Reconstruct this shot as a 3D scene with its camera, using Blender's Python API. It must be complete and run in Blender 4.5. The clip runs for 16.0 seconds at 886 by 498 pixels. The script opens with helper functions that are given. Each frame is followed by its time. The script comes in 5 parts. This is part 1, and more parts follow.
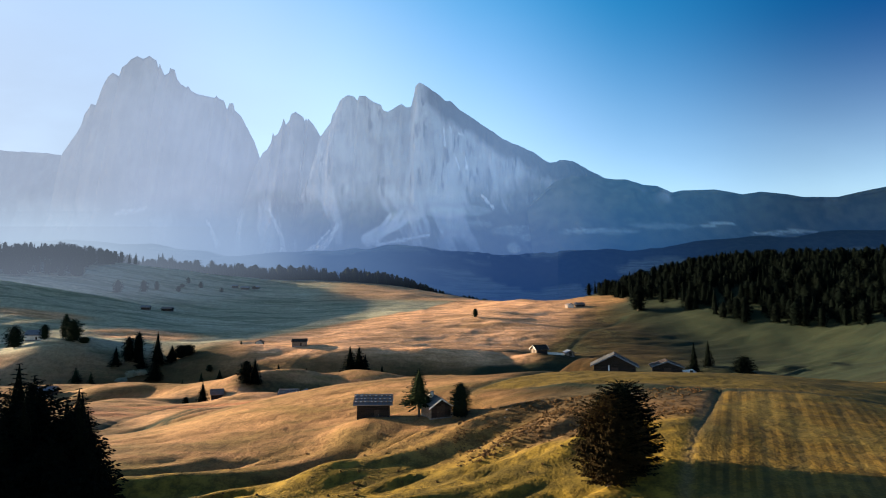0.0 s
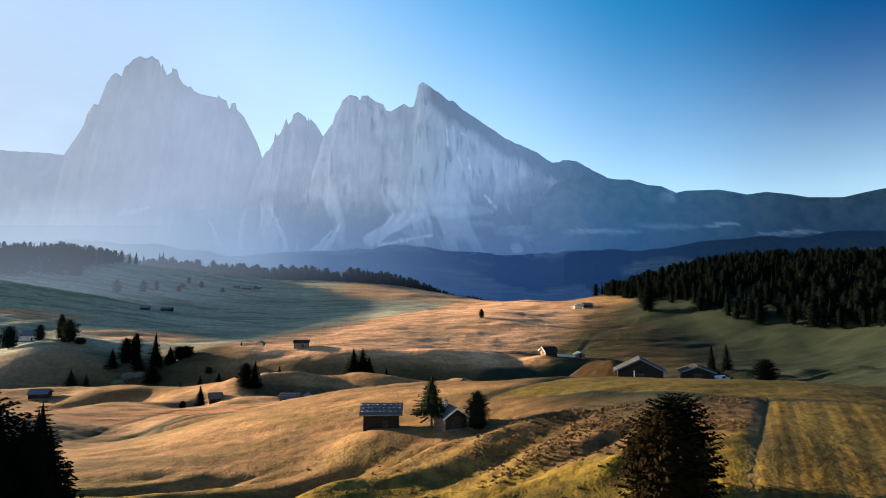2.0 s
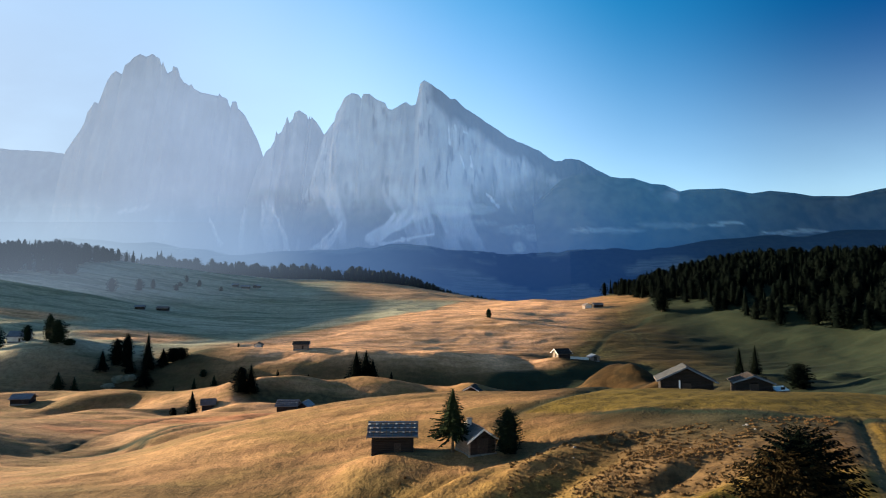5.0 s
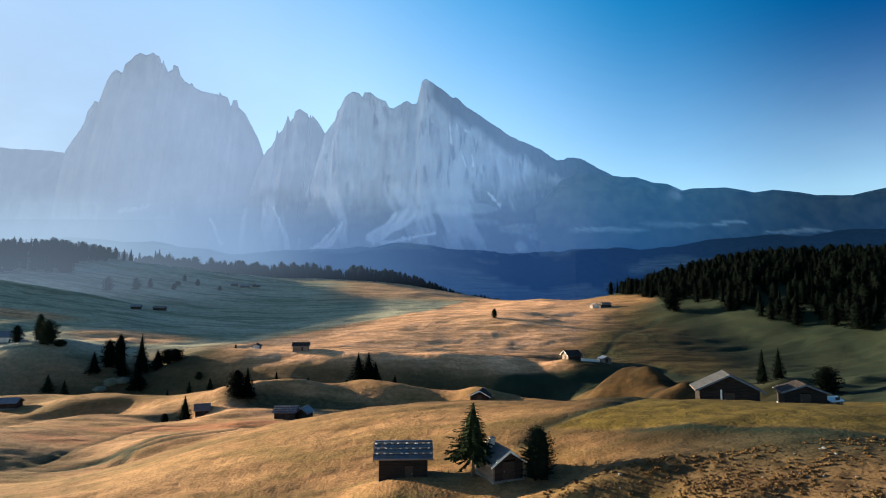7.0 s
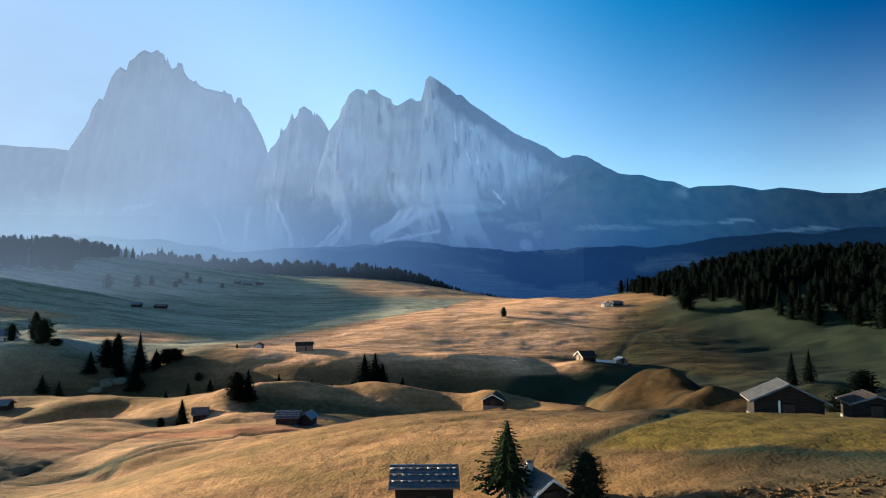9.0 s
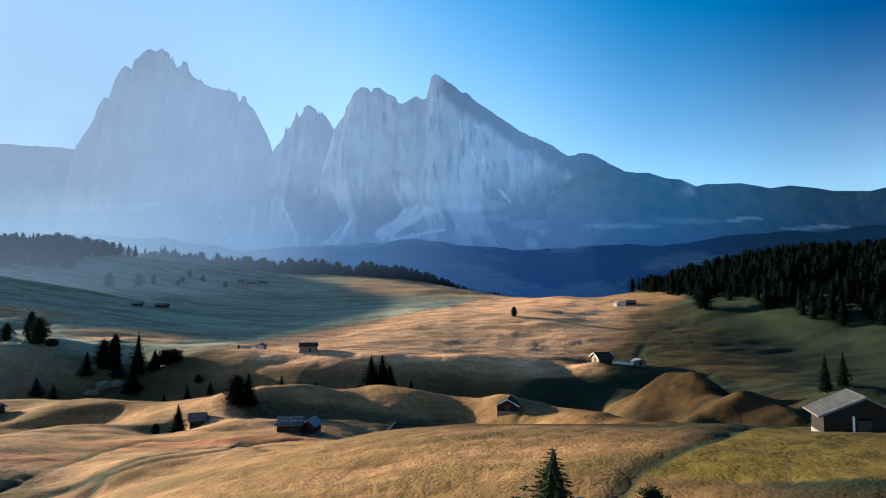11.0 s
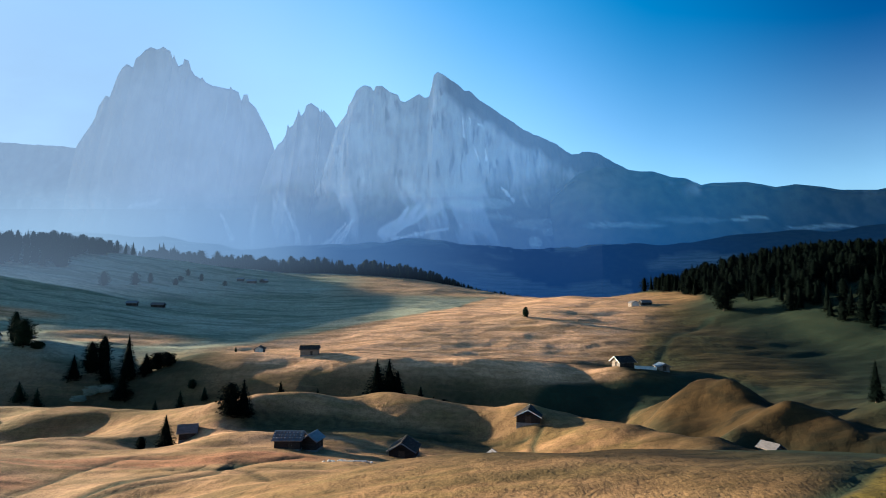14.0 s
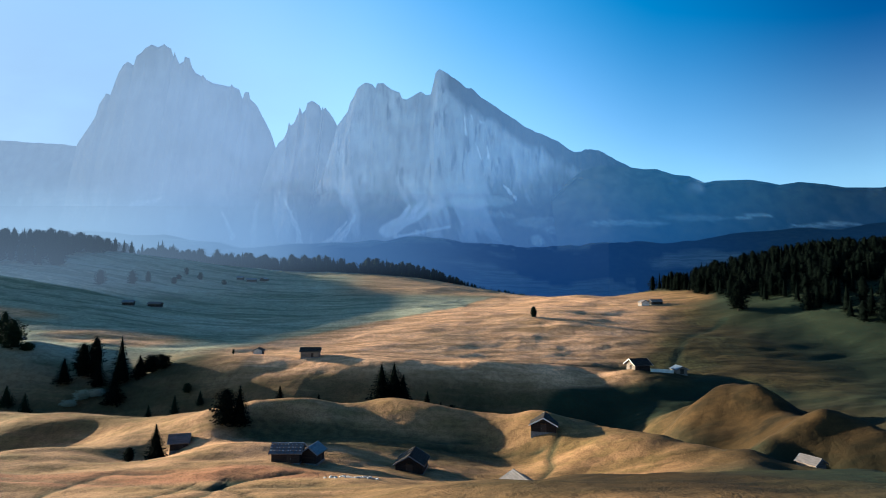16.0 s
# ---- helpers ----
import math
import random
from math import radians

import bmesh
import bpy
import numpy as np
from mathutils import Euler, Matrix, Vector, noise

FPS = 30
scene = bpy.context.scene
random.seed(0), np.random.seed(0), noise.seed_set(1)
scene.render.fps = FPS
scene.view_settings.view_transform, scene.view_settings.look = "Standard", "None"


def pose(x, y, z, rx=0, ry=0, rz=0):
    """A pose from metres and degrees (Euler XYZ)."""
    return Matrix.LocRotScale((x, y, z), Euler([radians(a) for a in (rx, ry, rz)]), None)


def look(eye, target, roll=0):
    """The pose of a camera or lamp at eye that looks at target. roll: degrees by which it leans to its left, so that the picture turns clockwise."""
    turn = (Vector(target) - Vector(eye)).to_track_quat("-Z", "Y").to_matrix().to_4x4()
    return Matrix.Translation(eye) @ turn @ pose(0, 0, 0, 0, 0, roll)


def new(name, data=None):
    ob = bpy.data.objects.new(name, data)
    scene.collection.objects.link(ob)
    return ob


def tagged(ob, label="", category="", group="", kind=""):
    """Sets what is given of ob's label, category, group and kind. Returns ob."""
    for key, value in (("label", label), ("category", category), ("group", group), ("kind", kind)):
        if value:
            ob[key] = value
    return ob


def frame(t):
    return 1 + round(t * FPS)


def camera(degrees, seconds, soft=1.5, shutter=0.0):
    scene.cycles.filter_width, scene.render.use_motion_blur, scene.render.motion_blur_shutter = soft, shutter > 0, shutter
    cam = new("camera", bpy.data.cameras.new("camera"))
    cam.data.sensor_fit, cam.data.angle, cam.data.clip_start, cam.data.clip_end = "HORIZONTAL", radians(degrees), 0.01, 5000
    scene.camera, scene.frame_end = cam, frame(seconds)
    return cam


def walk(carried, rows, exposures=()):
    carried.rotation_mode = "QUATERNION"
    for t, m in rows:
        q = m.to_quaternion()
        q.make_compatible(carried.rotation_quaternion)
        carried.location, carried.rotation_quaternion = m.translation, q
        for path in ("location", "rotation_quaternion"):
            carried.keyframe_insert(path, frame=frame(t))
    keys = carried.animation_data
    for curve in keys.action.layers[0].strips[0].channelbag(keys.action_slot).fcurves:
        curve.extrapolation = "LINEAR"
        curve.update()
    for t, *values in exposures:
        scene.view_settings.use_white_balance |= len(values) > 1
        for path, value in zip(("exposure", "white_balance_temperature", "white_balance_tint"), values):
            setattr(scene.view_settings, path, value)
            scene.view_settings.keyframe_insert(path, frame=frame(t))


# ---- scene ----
cam = camera(74.7, 16.0, soft=1.0)
METRES, EYE, TILT, LEAN, TURN = 100.0, 25.0, 4.4, 0.0, 0.0
EXPOSURE = 1.93
ROWS = [
    (0.0, 0.0, 0.0, 0.0, 0.0, 0.0, -0.0),
    (0.5, -0.0058, 0.0267, -0.0034, 0.1, 0.02, -0.0),
    (1.0, -0.0119, 0.0529, -0.0056, 0.11, 0.02, 0.0),
    (1.5, -0.0179, 0.08, -0.0085, 0.13, 0.05, -0.01),
    (2.0, -0.0244, 0.1086, -0.0112, 0.22, 0.05, -0.05),
    (2.5, -0.0308, 0.1387, -0.0143, 0.19, 0.08, -0.07),
    (3.0, -0.0364, 0.167, -0.0164, 0.28, 0.04, -0.09),
    (3.5, -0.043, 0.1958, -0.0192, 0.32, 0.03, -0.08),
    (4.0, -0.049, 0.2237, -0.0214, 0.31, 0.01, -0.08),
    (6.5, -0.0787, 0.3821, -0.0348, 0.39, -0.03, -0.1),
    (7.0, -0.0855, 0.4131, -0.0373, 0.42, -0.06, -0.1),
    (7.5, -0.0927, 0.4445, -0.0399, 0.52, -0.12, -0.12),
    (8.0, -0.1005, 0.4774, -0.0428, 0.6, -0.16, -0.13),
    (8.5, -0.108, 0.5077, -0.0452, 0.65, -0.19, -0.15),
    (9.0, -0.115, 0.5394, -0.0482, 0.8, -0.24, -0.16),
    (11.5, -0.1479, 0.6955, -0.0611, 1.33, -0.37, -0.14),
    (12.0, -0.1554, 0.7264, -0.0639, 1.38, -0.39, -0.15),
    (12.5, -0.1637, 0.7618, -0.0674, 1.4, -0.4, -0.16),
    (13.0, -0.1706, 0.7902, -0.0695, 1.37, -0.37, -0.15),
    (13.5, -0.1783, 0.8204, -0.0717, 1.43, -0.37, -0.15),
    (14.0, -0.1851, 0.851, -0.0732, 1.46, -0.41, -0.17),
    (14.5, -0.1921, 0.881, -0.0742, 1.48, -0.42, -0.18),
    (15.0, -0.1988, 0.9102, -0.0755, 1.52, -0.47, -0.16),
    (15.5, -0.2059, 0.9426, -0.0773, 1.53, -0.5, -0.15),
    (16.0, -0.213, 0.9735, -0.0777, 1.59, -0.58, -0.16),
]
walk(cam, [(t, pose(0, 0, EYE, TILT, LEAN, TURN) @ pose(METRES * x, METRES * y, METRES * z, 90 + pitch, roll, yaw)) for t, x, y, z, yaw, pitch, roll in ROWS],
     exposures=[(0.0, EXPOSURE + 0.06, 6450, 8), (4.0, EXPOSURE + 0.04, 6350, 5), (8.0, EXPOSURE - 0.06, 5850, 1), (16.0, EXPOSURE - 0.13, 5250, -4)])

# ---- daylight: low morning sun from the far left ----
SUN_LEFT, SUN_UP = 70.0, 10.8          # degrees left of the flight line, degrees above the horizon
to_sun = Vector((-math.sin(radians(SUN_LEFT)) * math.cos(radians(SUN_UP)), math.cos(radians(SUN_LEFT)) * math.cos(radians(SUN_UP)), math.sin(radians(SUN_UP))))
world = bpy.data.worlds.new("sky")
scene.world = world
world.use_nodes = True
wn = world.node_tree.nodes
sky = wn.new("ShaderNodeTexSky")
sky.sky_type, sky.sun_disc = "NISHITA", False
sky.sun_elevation, sky.sun_rotation = radians(SUN_UP), radians(-SUN_LEFT)
sky.altitude, sky.air_density, sky.dust_density, sky.ozone_density = 1900, 1.0, 1.6, 3.0
# paler towards the horizon, deep blue overhead
wl = world.node_tree.links
way = wn.new("ShaderNodeTexCoord")
height = wn.new("ShaderNodeSeparateXYZ")
wl.new(way.outputs["Generated"], height.inputs[0])


def sky_step(low, high, a, b, value=None):
    n = wn.new("ShaderNodeMapRange")
    n.interpolation_type = "SMOOTHSTEP"
    for key, v in (("From Min", low), ("From Max", high), ("To Min", a), ("To Max", b)):
        n.inputs[key].default_value = v
    wl.new(value or height.outputs[2], n.inputs["Value"])
    return n.outputs[0]


facing = wn.new("ShaderNodeVectorMath")
facing.operation = "DOT_PRODUCT"
wl.new(way.outputs["Generated"], facing.inputs[0])
facing.inputs[1].default_value = to_sun


def sun_step(low, high, a, b):
    n = wn.new("ShaderNodeMapRange")
    n.interpolation_type = "SMOOTHSTEP"
    for key, v in (("From Min", low), ("From Max", high), ("To Min", a), ("To Max", b)):
        n.inputs[key].default_value = v
    wl.new(facing.outputs["Value"], n.inputs["Value"])
    return n.outputs[0]


def sky_mix(fac, a, b):
    n = wn.new("ShaderNodeMix")
    n.data_type = "RGBA"
    for key, v in (("Factor", fac), ("A", a), ("B", b)):
        if isinstance(v, tuple):
            n.inputs[key].default_value = (*v, 1.0)
        else:
            wl.new(v, n.inputs[key])
    return n.outputs["Result"]


low = sky_mix(sun_step(-0.35, 0.6, 0.0, 1.0), (2.5, 1.95, 1.5), (2.75, 2.15, 1.65))
low = sky_mix(sun_step(0.6, 0.92, 0.0, 1.0), low, (1.85, 1.45, 1.15))
high = sky_mix(sun_step(-0.40, 0.55, 0.0, 1.0), (0.004, 0.18, 0.44), (0.16, 1.50, 1.62))
blueness = wn.new("ShaderNodeMath")
blueness.operation = "MULTIPLY"
# the pale belt stands higher towards the sun
belt = wn.new("ShaderNodeMath")
belt.operation = "SUBTRACT"
wl.new(height.outputs[2], belt.inputs[0])
wl.new(sun_step(-0.3, 1.05, 0.0, 0.32), belt.inputs[1])
wl.new(sky_step(0.07, 0.40, 0.0, 1.0, belt.outputs[0]), blueness.inputs[0])
wl.new(sun_step(0.2, 0.9, 1.0, 0.3), blueness.inputs[1])
toned = wn.new("ShaderNodeVectorMath")
toned.operation = "MULTIPLY"
wl.new(sky.outputs[0], toned.inputs[0])
wl.new(sky_mix(blueness.outputs[0], low, high), toned.inputs[1])
dimmed = wn.new("ShaderNodeVectorMath")
dimmed.operation = "SCALE"
wl.new(toned.outputs[0], dimmed.inputs[0])
wl.new(sky_step(0.48, 0.9, 1.0, 0.5), dimmed.inputs["Scale"])
wl.new(dimmed.outputs[0], wn["Background"].inputs["Color"])
wn["Background"].inputs["Strength"].default_value = 0.060
sun = new("sun", bpy.data.lights.new("sun", "SUN"))
sun.data.energy, sun.data.angle, sun.data.color = 5.0, radians(0.6), (1.0, 0.77, 0.52)
sun.matrix_world = look(to_sun * 900, (0, 0, 0))


# ---- materials ----
class Shade:
    """A small builder for node materials."""

    def __init__(self, name, roughness=0.9, specular=0.2):
        self.mat = bpy.data.materials.new(name)
        self.mat.use_nodes = True
        self.nodes, self.links = self.mat.node_tree.nodes, self.mat.node_tree.links
        self.bsdf = self.nodes["Principled BSDF"]
        self.bsdf.inputs["Roughness"].default_value = roughness
        self.bsdf.inputs["Specular IOR Level"].default_value = specular

    def put(self, socket, value):
        if isinstance(value, bpy.types.NodeSocket):
            self.links.new(value, socket)
        elif isinstance(value, tuple) and len(value) == 3:
            socket.default_value = (*value, 1.0) if socket.type == "RGBA" else value
        else:
            socket.default_value = value

    def coords(self, scale=(1, 1, 1), kind="Object"):
        co, mp = self.nodes.new("ShaderNodeTexCoord"), self.nodes.new("ShaderNodeMapping")
        self.links.new(co.outputs[kind], mp.inputs["Vector"])
        mp.inputs["Scale"].default_value = scale
        return mp.outputs[0]

    def turned(self, degrees, scale):
        out = self.coords(scale)
        out.node.inputs["Rotation"].default_value = (0, 0, radians(degrees))
        return out

    def noise(self, size, detail=4, vec=None, rough=0.55):
        n = self.nodes.new("ShaderNodeTexNoise")
        n.inputs["Scale"].default_value, n.inputs["Detail"].default_value, n.inputs["Roughness"].default_value = 1.0 / size, detail, rough
        self.links.new(vec if vec is not None else self.coords(), n.inputs["Vector"])
        return n.outputs["Fac"]

    def step(self, value, low, high, a=0.0, b=1.0):
        n = self.nodes.new("ShaderNodeMapRange")
        n.interpolation_type = "SMOOTHSTEP"
        self.put(n.inputs["Value"], value)
        for key, v in (("From Min", low), ("From Max", high), ("To Min", a), ("To Max", b)):
            n.inputs[key].default_value = v
        return n.outputs[0]

    def math(self, op, a, b=0.0):
        n = self.nodes.new("ShaderNodeMath")
        n.operation = op
        self.put(n.inputs[0], a), self.put(n.inputs[1], b)
        return n.outputs[0]

    def mix(self, fac, a, b):
        n = self.nodes.new("ShaderNodeMix")
        n.data_type = "RGBA"
        self.put(n.inputs["Factor"], fac), self.put(n.inputs["A"], a), self.put(n.inputs["B"], b)
        return n.outputs["Result"]

    def attr(self, name):
        n = self.nodes.new("ShaderNodeAttribute")
        n.attribute_name = name
        return n.outputs["Fac"]

    def random(self):
        return self.nodes.new("ShaderNodeObjectInfo").outputs["Random"]

    def island(self):
        return self.nodes.new("ShaderNodeNewGeometry").outputs["Random Per Island"]

    def bump(self, height, strength, distance):
        n = self.nodes.new("ShaderNodeBump")
        n.inputs["Strength"].default_value, n.inputs["Distance"].default_value = strength, distance
        self.links.new(height, n.inputs["Height"])
        self.links.new(n.outputs[0], self.bsdf.inputs["Normal"])

    def done(self, colour):
        self.put(self.bsdf.inputs["Base Color"], colour)
        return self.mat


def meadow_material():
    s = Shade("meadow_grass", 0.95, 0.08)
    patch, blades, tuft, broad = s.noise(9, 5), s.noise(0.45, 3), s.noise(2.2, 4), s.noise(60, 3)
    streak = s.noise(5.0, 4, s.turned(-18, (0.28, 1.0, 1.0)))
    ripple = s.noise(11, 5, s.turned(-12, (0.10, 1.0, 1.0)), 0.62)
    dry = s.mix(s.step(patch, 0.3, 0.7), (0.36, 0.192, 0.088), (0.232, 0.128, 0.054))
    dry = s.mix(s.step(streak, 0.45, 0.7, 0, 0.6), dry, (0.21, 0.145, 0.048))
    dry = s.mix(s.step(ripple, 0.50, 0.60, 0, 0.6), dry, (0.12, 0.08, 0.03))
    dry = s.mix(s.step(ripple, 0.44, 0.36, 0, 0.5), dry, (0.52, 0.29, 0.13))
    # golden grass, brightened so that low sunlight is part of its colour
    sunlit_gold = s.mix(s.step(streak, 0.35, 0.65), (0.86, 0.48, 0.27), (0.52, 0.28, 0.14))
    sunlit_gold = s.mix(s.step(ripple, 0.53, 0.62, 0, 0.55), sunlit_gold, (0.27, 0.155, 0.07))
    # pale green: hazy light over the shaded meadow put into its grass
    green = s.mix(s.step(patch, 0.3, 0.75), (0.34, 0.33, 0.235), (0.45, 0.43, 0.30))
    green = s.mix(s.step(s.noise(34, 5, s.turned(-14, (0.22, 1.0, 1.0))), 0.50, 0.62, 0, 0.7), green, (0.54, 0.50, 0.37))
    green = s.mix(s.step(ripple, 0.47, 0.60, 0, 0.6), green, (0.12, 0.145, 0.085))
    lush = s.mix(s.step(tuft, 0.35, 0.7), (0.250, 0.165, 0.026), (0.130, 0.090, 0.016))
    lush = s.mix(s.step(s.noise(16, 4, s.turned(-26, (0.4, 1.0, 1.0))), 0.48, 0.62, 0, 0.7), lush, (0.045, 0.038, 0.010))
    rows = s.nodes.new("ShaderNodeTexWave")
    rows.wave_type, rows.bands_direction = "BANDS", "X"
    rows.inputs["Scale"].default_value, rows.inputs["Distortion"].default_value = 0.21, 1.6
    rows.inputs["Detail"].default_value, rows.inputs["Detail Scale"].default_value = 3, 0.35
    s.links.new(s.turned(27, (1, 1, 1)), rows.inputs["Vector"])
    mown = s.mix(s.step(rows.outputs["Fac"], 0.25, 0.8), (0.165, 0.102, 0.019), (0.096, 0.060, 0.012))
    mown = s.mix(s.step(patch, 0.4, 0.65, 0, 0.65), mown, (0.15, 0.115, 0.03))
    mown = s.mix(s.step(tuft, 0.5, 0.75, 0, 0.5), mown, (0.06, 0.045, 0.014))
    scrub = s.mix(s.step(tuft, 0.4, 0.65), (0.150, 0.092, 0.042), (0.072, 0.044, 0.021))
    earth = s.mix(s.step(tuft, 0.4, 0.7), (0.13, 0.095, 0.05), (0.24, 0.17, 0.09))
    # near-black wood floor, also laid over banks and hollows as painted shade
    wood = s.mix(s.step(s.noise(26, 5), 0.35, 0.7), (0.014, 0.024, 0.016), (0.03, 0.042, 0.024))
    # brown and olive growth, with the east slope's shade put into its darkness
    shaded_heath = s.mix(s.step(streak, 0.35, 0.7), (0.090, 0.064, 0.026), (0.032, 0.025, 0.012))
    shaded_heath = s.mix(s.step(s.noise(38, 4), 0.42, 0.62), shaded_heath, s.mix(s.step(tuft, 0.3, 0.7), (0.082, 0.072, 0.030), (0.042, 0.039, 0.018)))
    shaded_heath = s.mix(s.step(ripple, 0.54, 0.62, 0, 0.7), shaded_heath, (0.018, 0.015, 0.008))
    col = s.mix(s.attr("sunlit_gold"), dry, sunlit_gold)
    col = s.mix(s.step(broad, 0.4, 0.7, 0, 0.14), col, (0.20, 0.17, 0.06))
    col = s.mix(s.attr("clay"), col, s.mix(s.step(streak, 0.3, 0.7), (0.50, 0.20, 0.10), (0.34, 0.15, 0.07)))
    col = s.mix(s.attr("shaded_heath"), col, shaded_heath)
    # mounds painted a brighter orange-brown for their sunlit sides
    col = s.mix(s.math("MULTIPLY", s.attr("knoll"), 0.5), col, s.mix(s.step(streak, 0.3, 0.7), (0.17, 0.080, 0.028), (0.060, 0.032, 0.012)))
    # deeper brown, dimness of the near east ground put into the colour
    shaded_brown = s.mix(s.step(streak, 0.35, 0.7), (0.044, 0.024, 0.009), (0.013, 0.009, 0.005))
    col = s.mix(s.attr("shaded_brown"), col, shaded_brown)
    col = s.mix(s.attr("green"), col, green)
    col = s.mix(s.attr("lush"), col, lush)
    col = s.mix(s.attr("mown"), col, mown)
    strip = s.mix(s.step(tuft, 0.3, 0.75), (0.142, 0.098, 0.020), (0.088, 0.062, 0.013))
    col = s.mix(s.attr("strip"), col, strip)
    col = s.mix(s.attr("scrub"), col, scrub)
    col = s.mix(s.attr("earth"), col, earth)
    # shade below the ridge lip as a dark olive tone
    col = s.mix(s.attr("lip_shade"), col, s.mix(s.step(tuft, 0.3, 0.7), (0.066, 0.062, 0.025), (0.036, 0.037, 0.016)))
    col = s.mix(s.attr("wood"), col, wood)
    col = s.mix(s.step(s.math("MULTIPLY", blades, s.step(tuft, 0.2, 0.75, 0.6, 1.25)), 0.34, 0.66, 0, 0.6), col, s.mix(0.62, col, (0.03, 0.022, 0.01)))
    high = s.math("ADD", s.math("MULTIPLY", blades, 0.22), s.math("MULTIPLY", tuft, 0.5))
    high = s.math("ADD", high, s.math("ADD", s.math("MULTIPLY", streak, 0.7), s.math("MULTIPLY", ripple, 1.3)))
    s.bump(high, 0.7, 0.8)
    return s.done(col)


def rock_material():
    s = Shade("pale_limestone", 0.92, 0.15)
    crag, grain = s.noise(90, 8, s.coords((1, 1, 0.28))), s.noise(14, 5)
    band = s.noise(150, 6, s.coords((0.5, 0.5, 1.6)))
    groove = s.noise(30, 4, s.coords((1, 0.5, 0.13)), 0.5)
    broad = s.noise(110, 4, s.coords((1, 0.5, 0.22)), 0.5)
    flute = s.attr("fluted")
    rock = s.mix(s.step(crag, 0.35, 0.65), (0.41, 0.405, 0.40), (0.57, 0.56, 0.55))
    rock = s.mix(s.step(band, 0.5, 0.75, 0, 0.4), rock, (0.33, 0.30, 0.27))
    # pillar shading of the face put into the rock: paler ribs, darker grooves
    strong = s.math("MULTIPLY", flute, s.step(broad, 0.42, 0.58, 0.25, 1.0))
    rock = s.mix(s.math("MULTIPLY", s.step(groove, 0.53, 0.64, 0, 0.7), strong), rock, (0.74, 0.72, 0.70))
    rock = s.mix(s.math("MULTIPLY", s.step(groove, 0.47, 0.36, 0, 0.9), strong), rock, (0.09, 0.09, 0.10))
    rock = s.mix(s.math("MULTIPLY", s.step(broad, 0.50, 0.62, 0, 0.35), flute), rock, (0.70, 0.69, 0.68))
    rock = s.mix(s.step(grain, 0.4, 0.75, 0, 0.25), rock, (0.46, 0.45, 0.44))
    # darker tone in a band below the crest
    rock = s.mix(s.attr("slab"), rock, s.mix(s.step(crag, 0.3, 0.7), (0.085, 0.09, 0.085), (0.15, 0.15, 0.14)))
    scree = s.mix(s.step(grain, 0.3, 0.7), (0.80, 0.79, 0.78), (0.92, 0.91, 0.90))
    alp = s.mix(s.step(s.noise(70, 5), 0.3, 0.7), (0.05, 0.06, 0.04), (0.13, 0.13, 0.08))
    col = s.mix(s.attr("alp"), rock, alp)
    col = s.mix(s.attr("pasture"), col, s.mix(s.step(grain, 0.3, 0.7), (0.80, 0.79, 0.70), (0.50, 0.52, 0.42)))
    col = s.mix(s.attr("scree"), col, scree)
    s.bump(s.math("ADD", s.math("MULTIPLY", crag, 13.0), s.math("ADD", s.math("MULTIPLY", grain, 4.0), s.math("MULTIPLY", s.math("MULTIPLY", groove, flute), 14.0))), 0.9, 1.0)
    return s.done(col)


def foliage_material(name, dark, light, tip):
    s = Shade(name, 0.95, 0.02)
    col = s.mix(s.random(), dark, light)
    col = s.mix(s.step(s.island(), 0.45, 1.0, 0, 0.4), col, tip)
    s.bsdf.inputs["Subsurface Weight"].default_value = 0.0
    return s.done(col)


def plank_material(name, a, b, c, roughness=0.85, gloss=0.2):
    s = Shade(name, roughness, gloss)
    grain = s.noise(0.25, 5, s.coords((0.12, 0.12, 1.0)))
    col = s.mix(s.step(grain, 0.3, 0.7), a, b)
    col = s.mix(s.step(s.noise(0.9, 4), 0.5, 0.8, 0, 0.6), col, c)
    col = s.mix(s.math("MULTIPLY", s.island(), 0.45), col, c)
    s.bump(grain, 0.4, 0.02)
    return s.done(col)


def plain_material(name, a, b, size=0.6, roughness=0.85, relief=0.01):
    s = Shade(name, roughness, 0.3)
    n = s.noise(size, 5)
    s.bump(n, 0.4, relief)
    return s.done(s.mix(s.step(n, 0.3, 0.7), a, b))


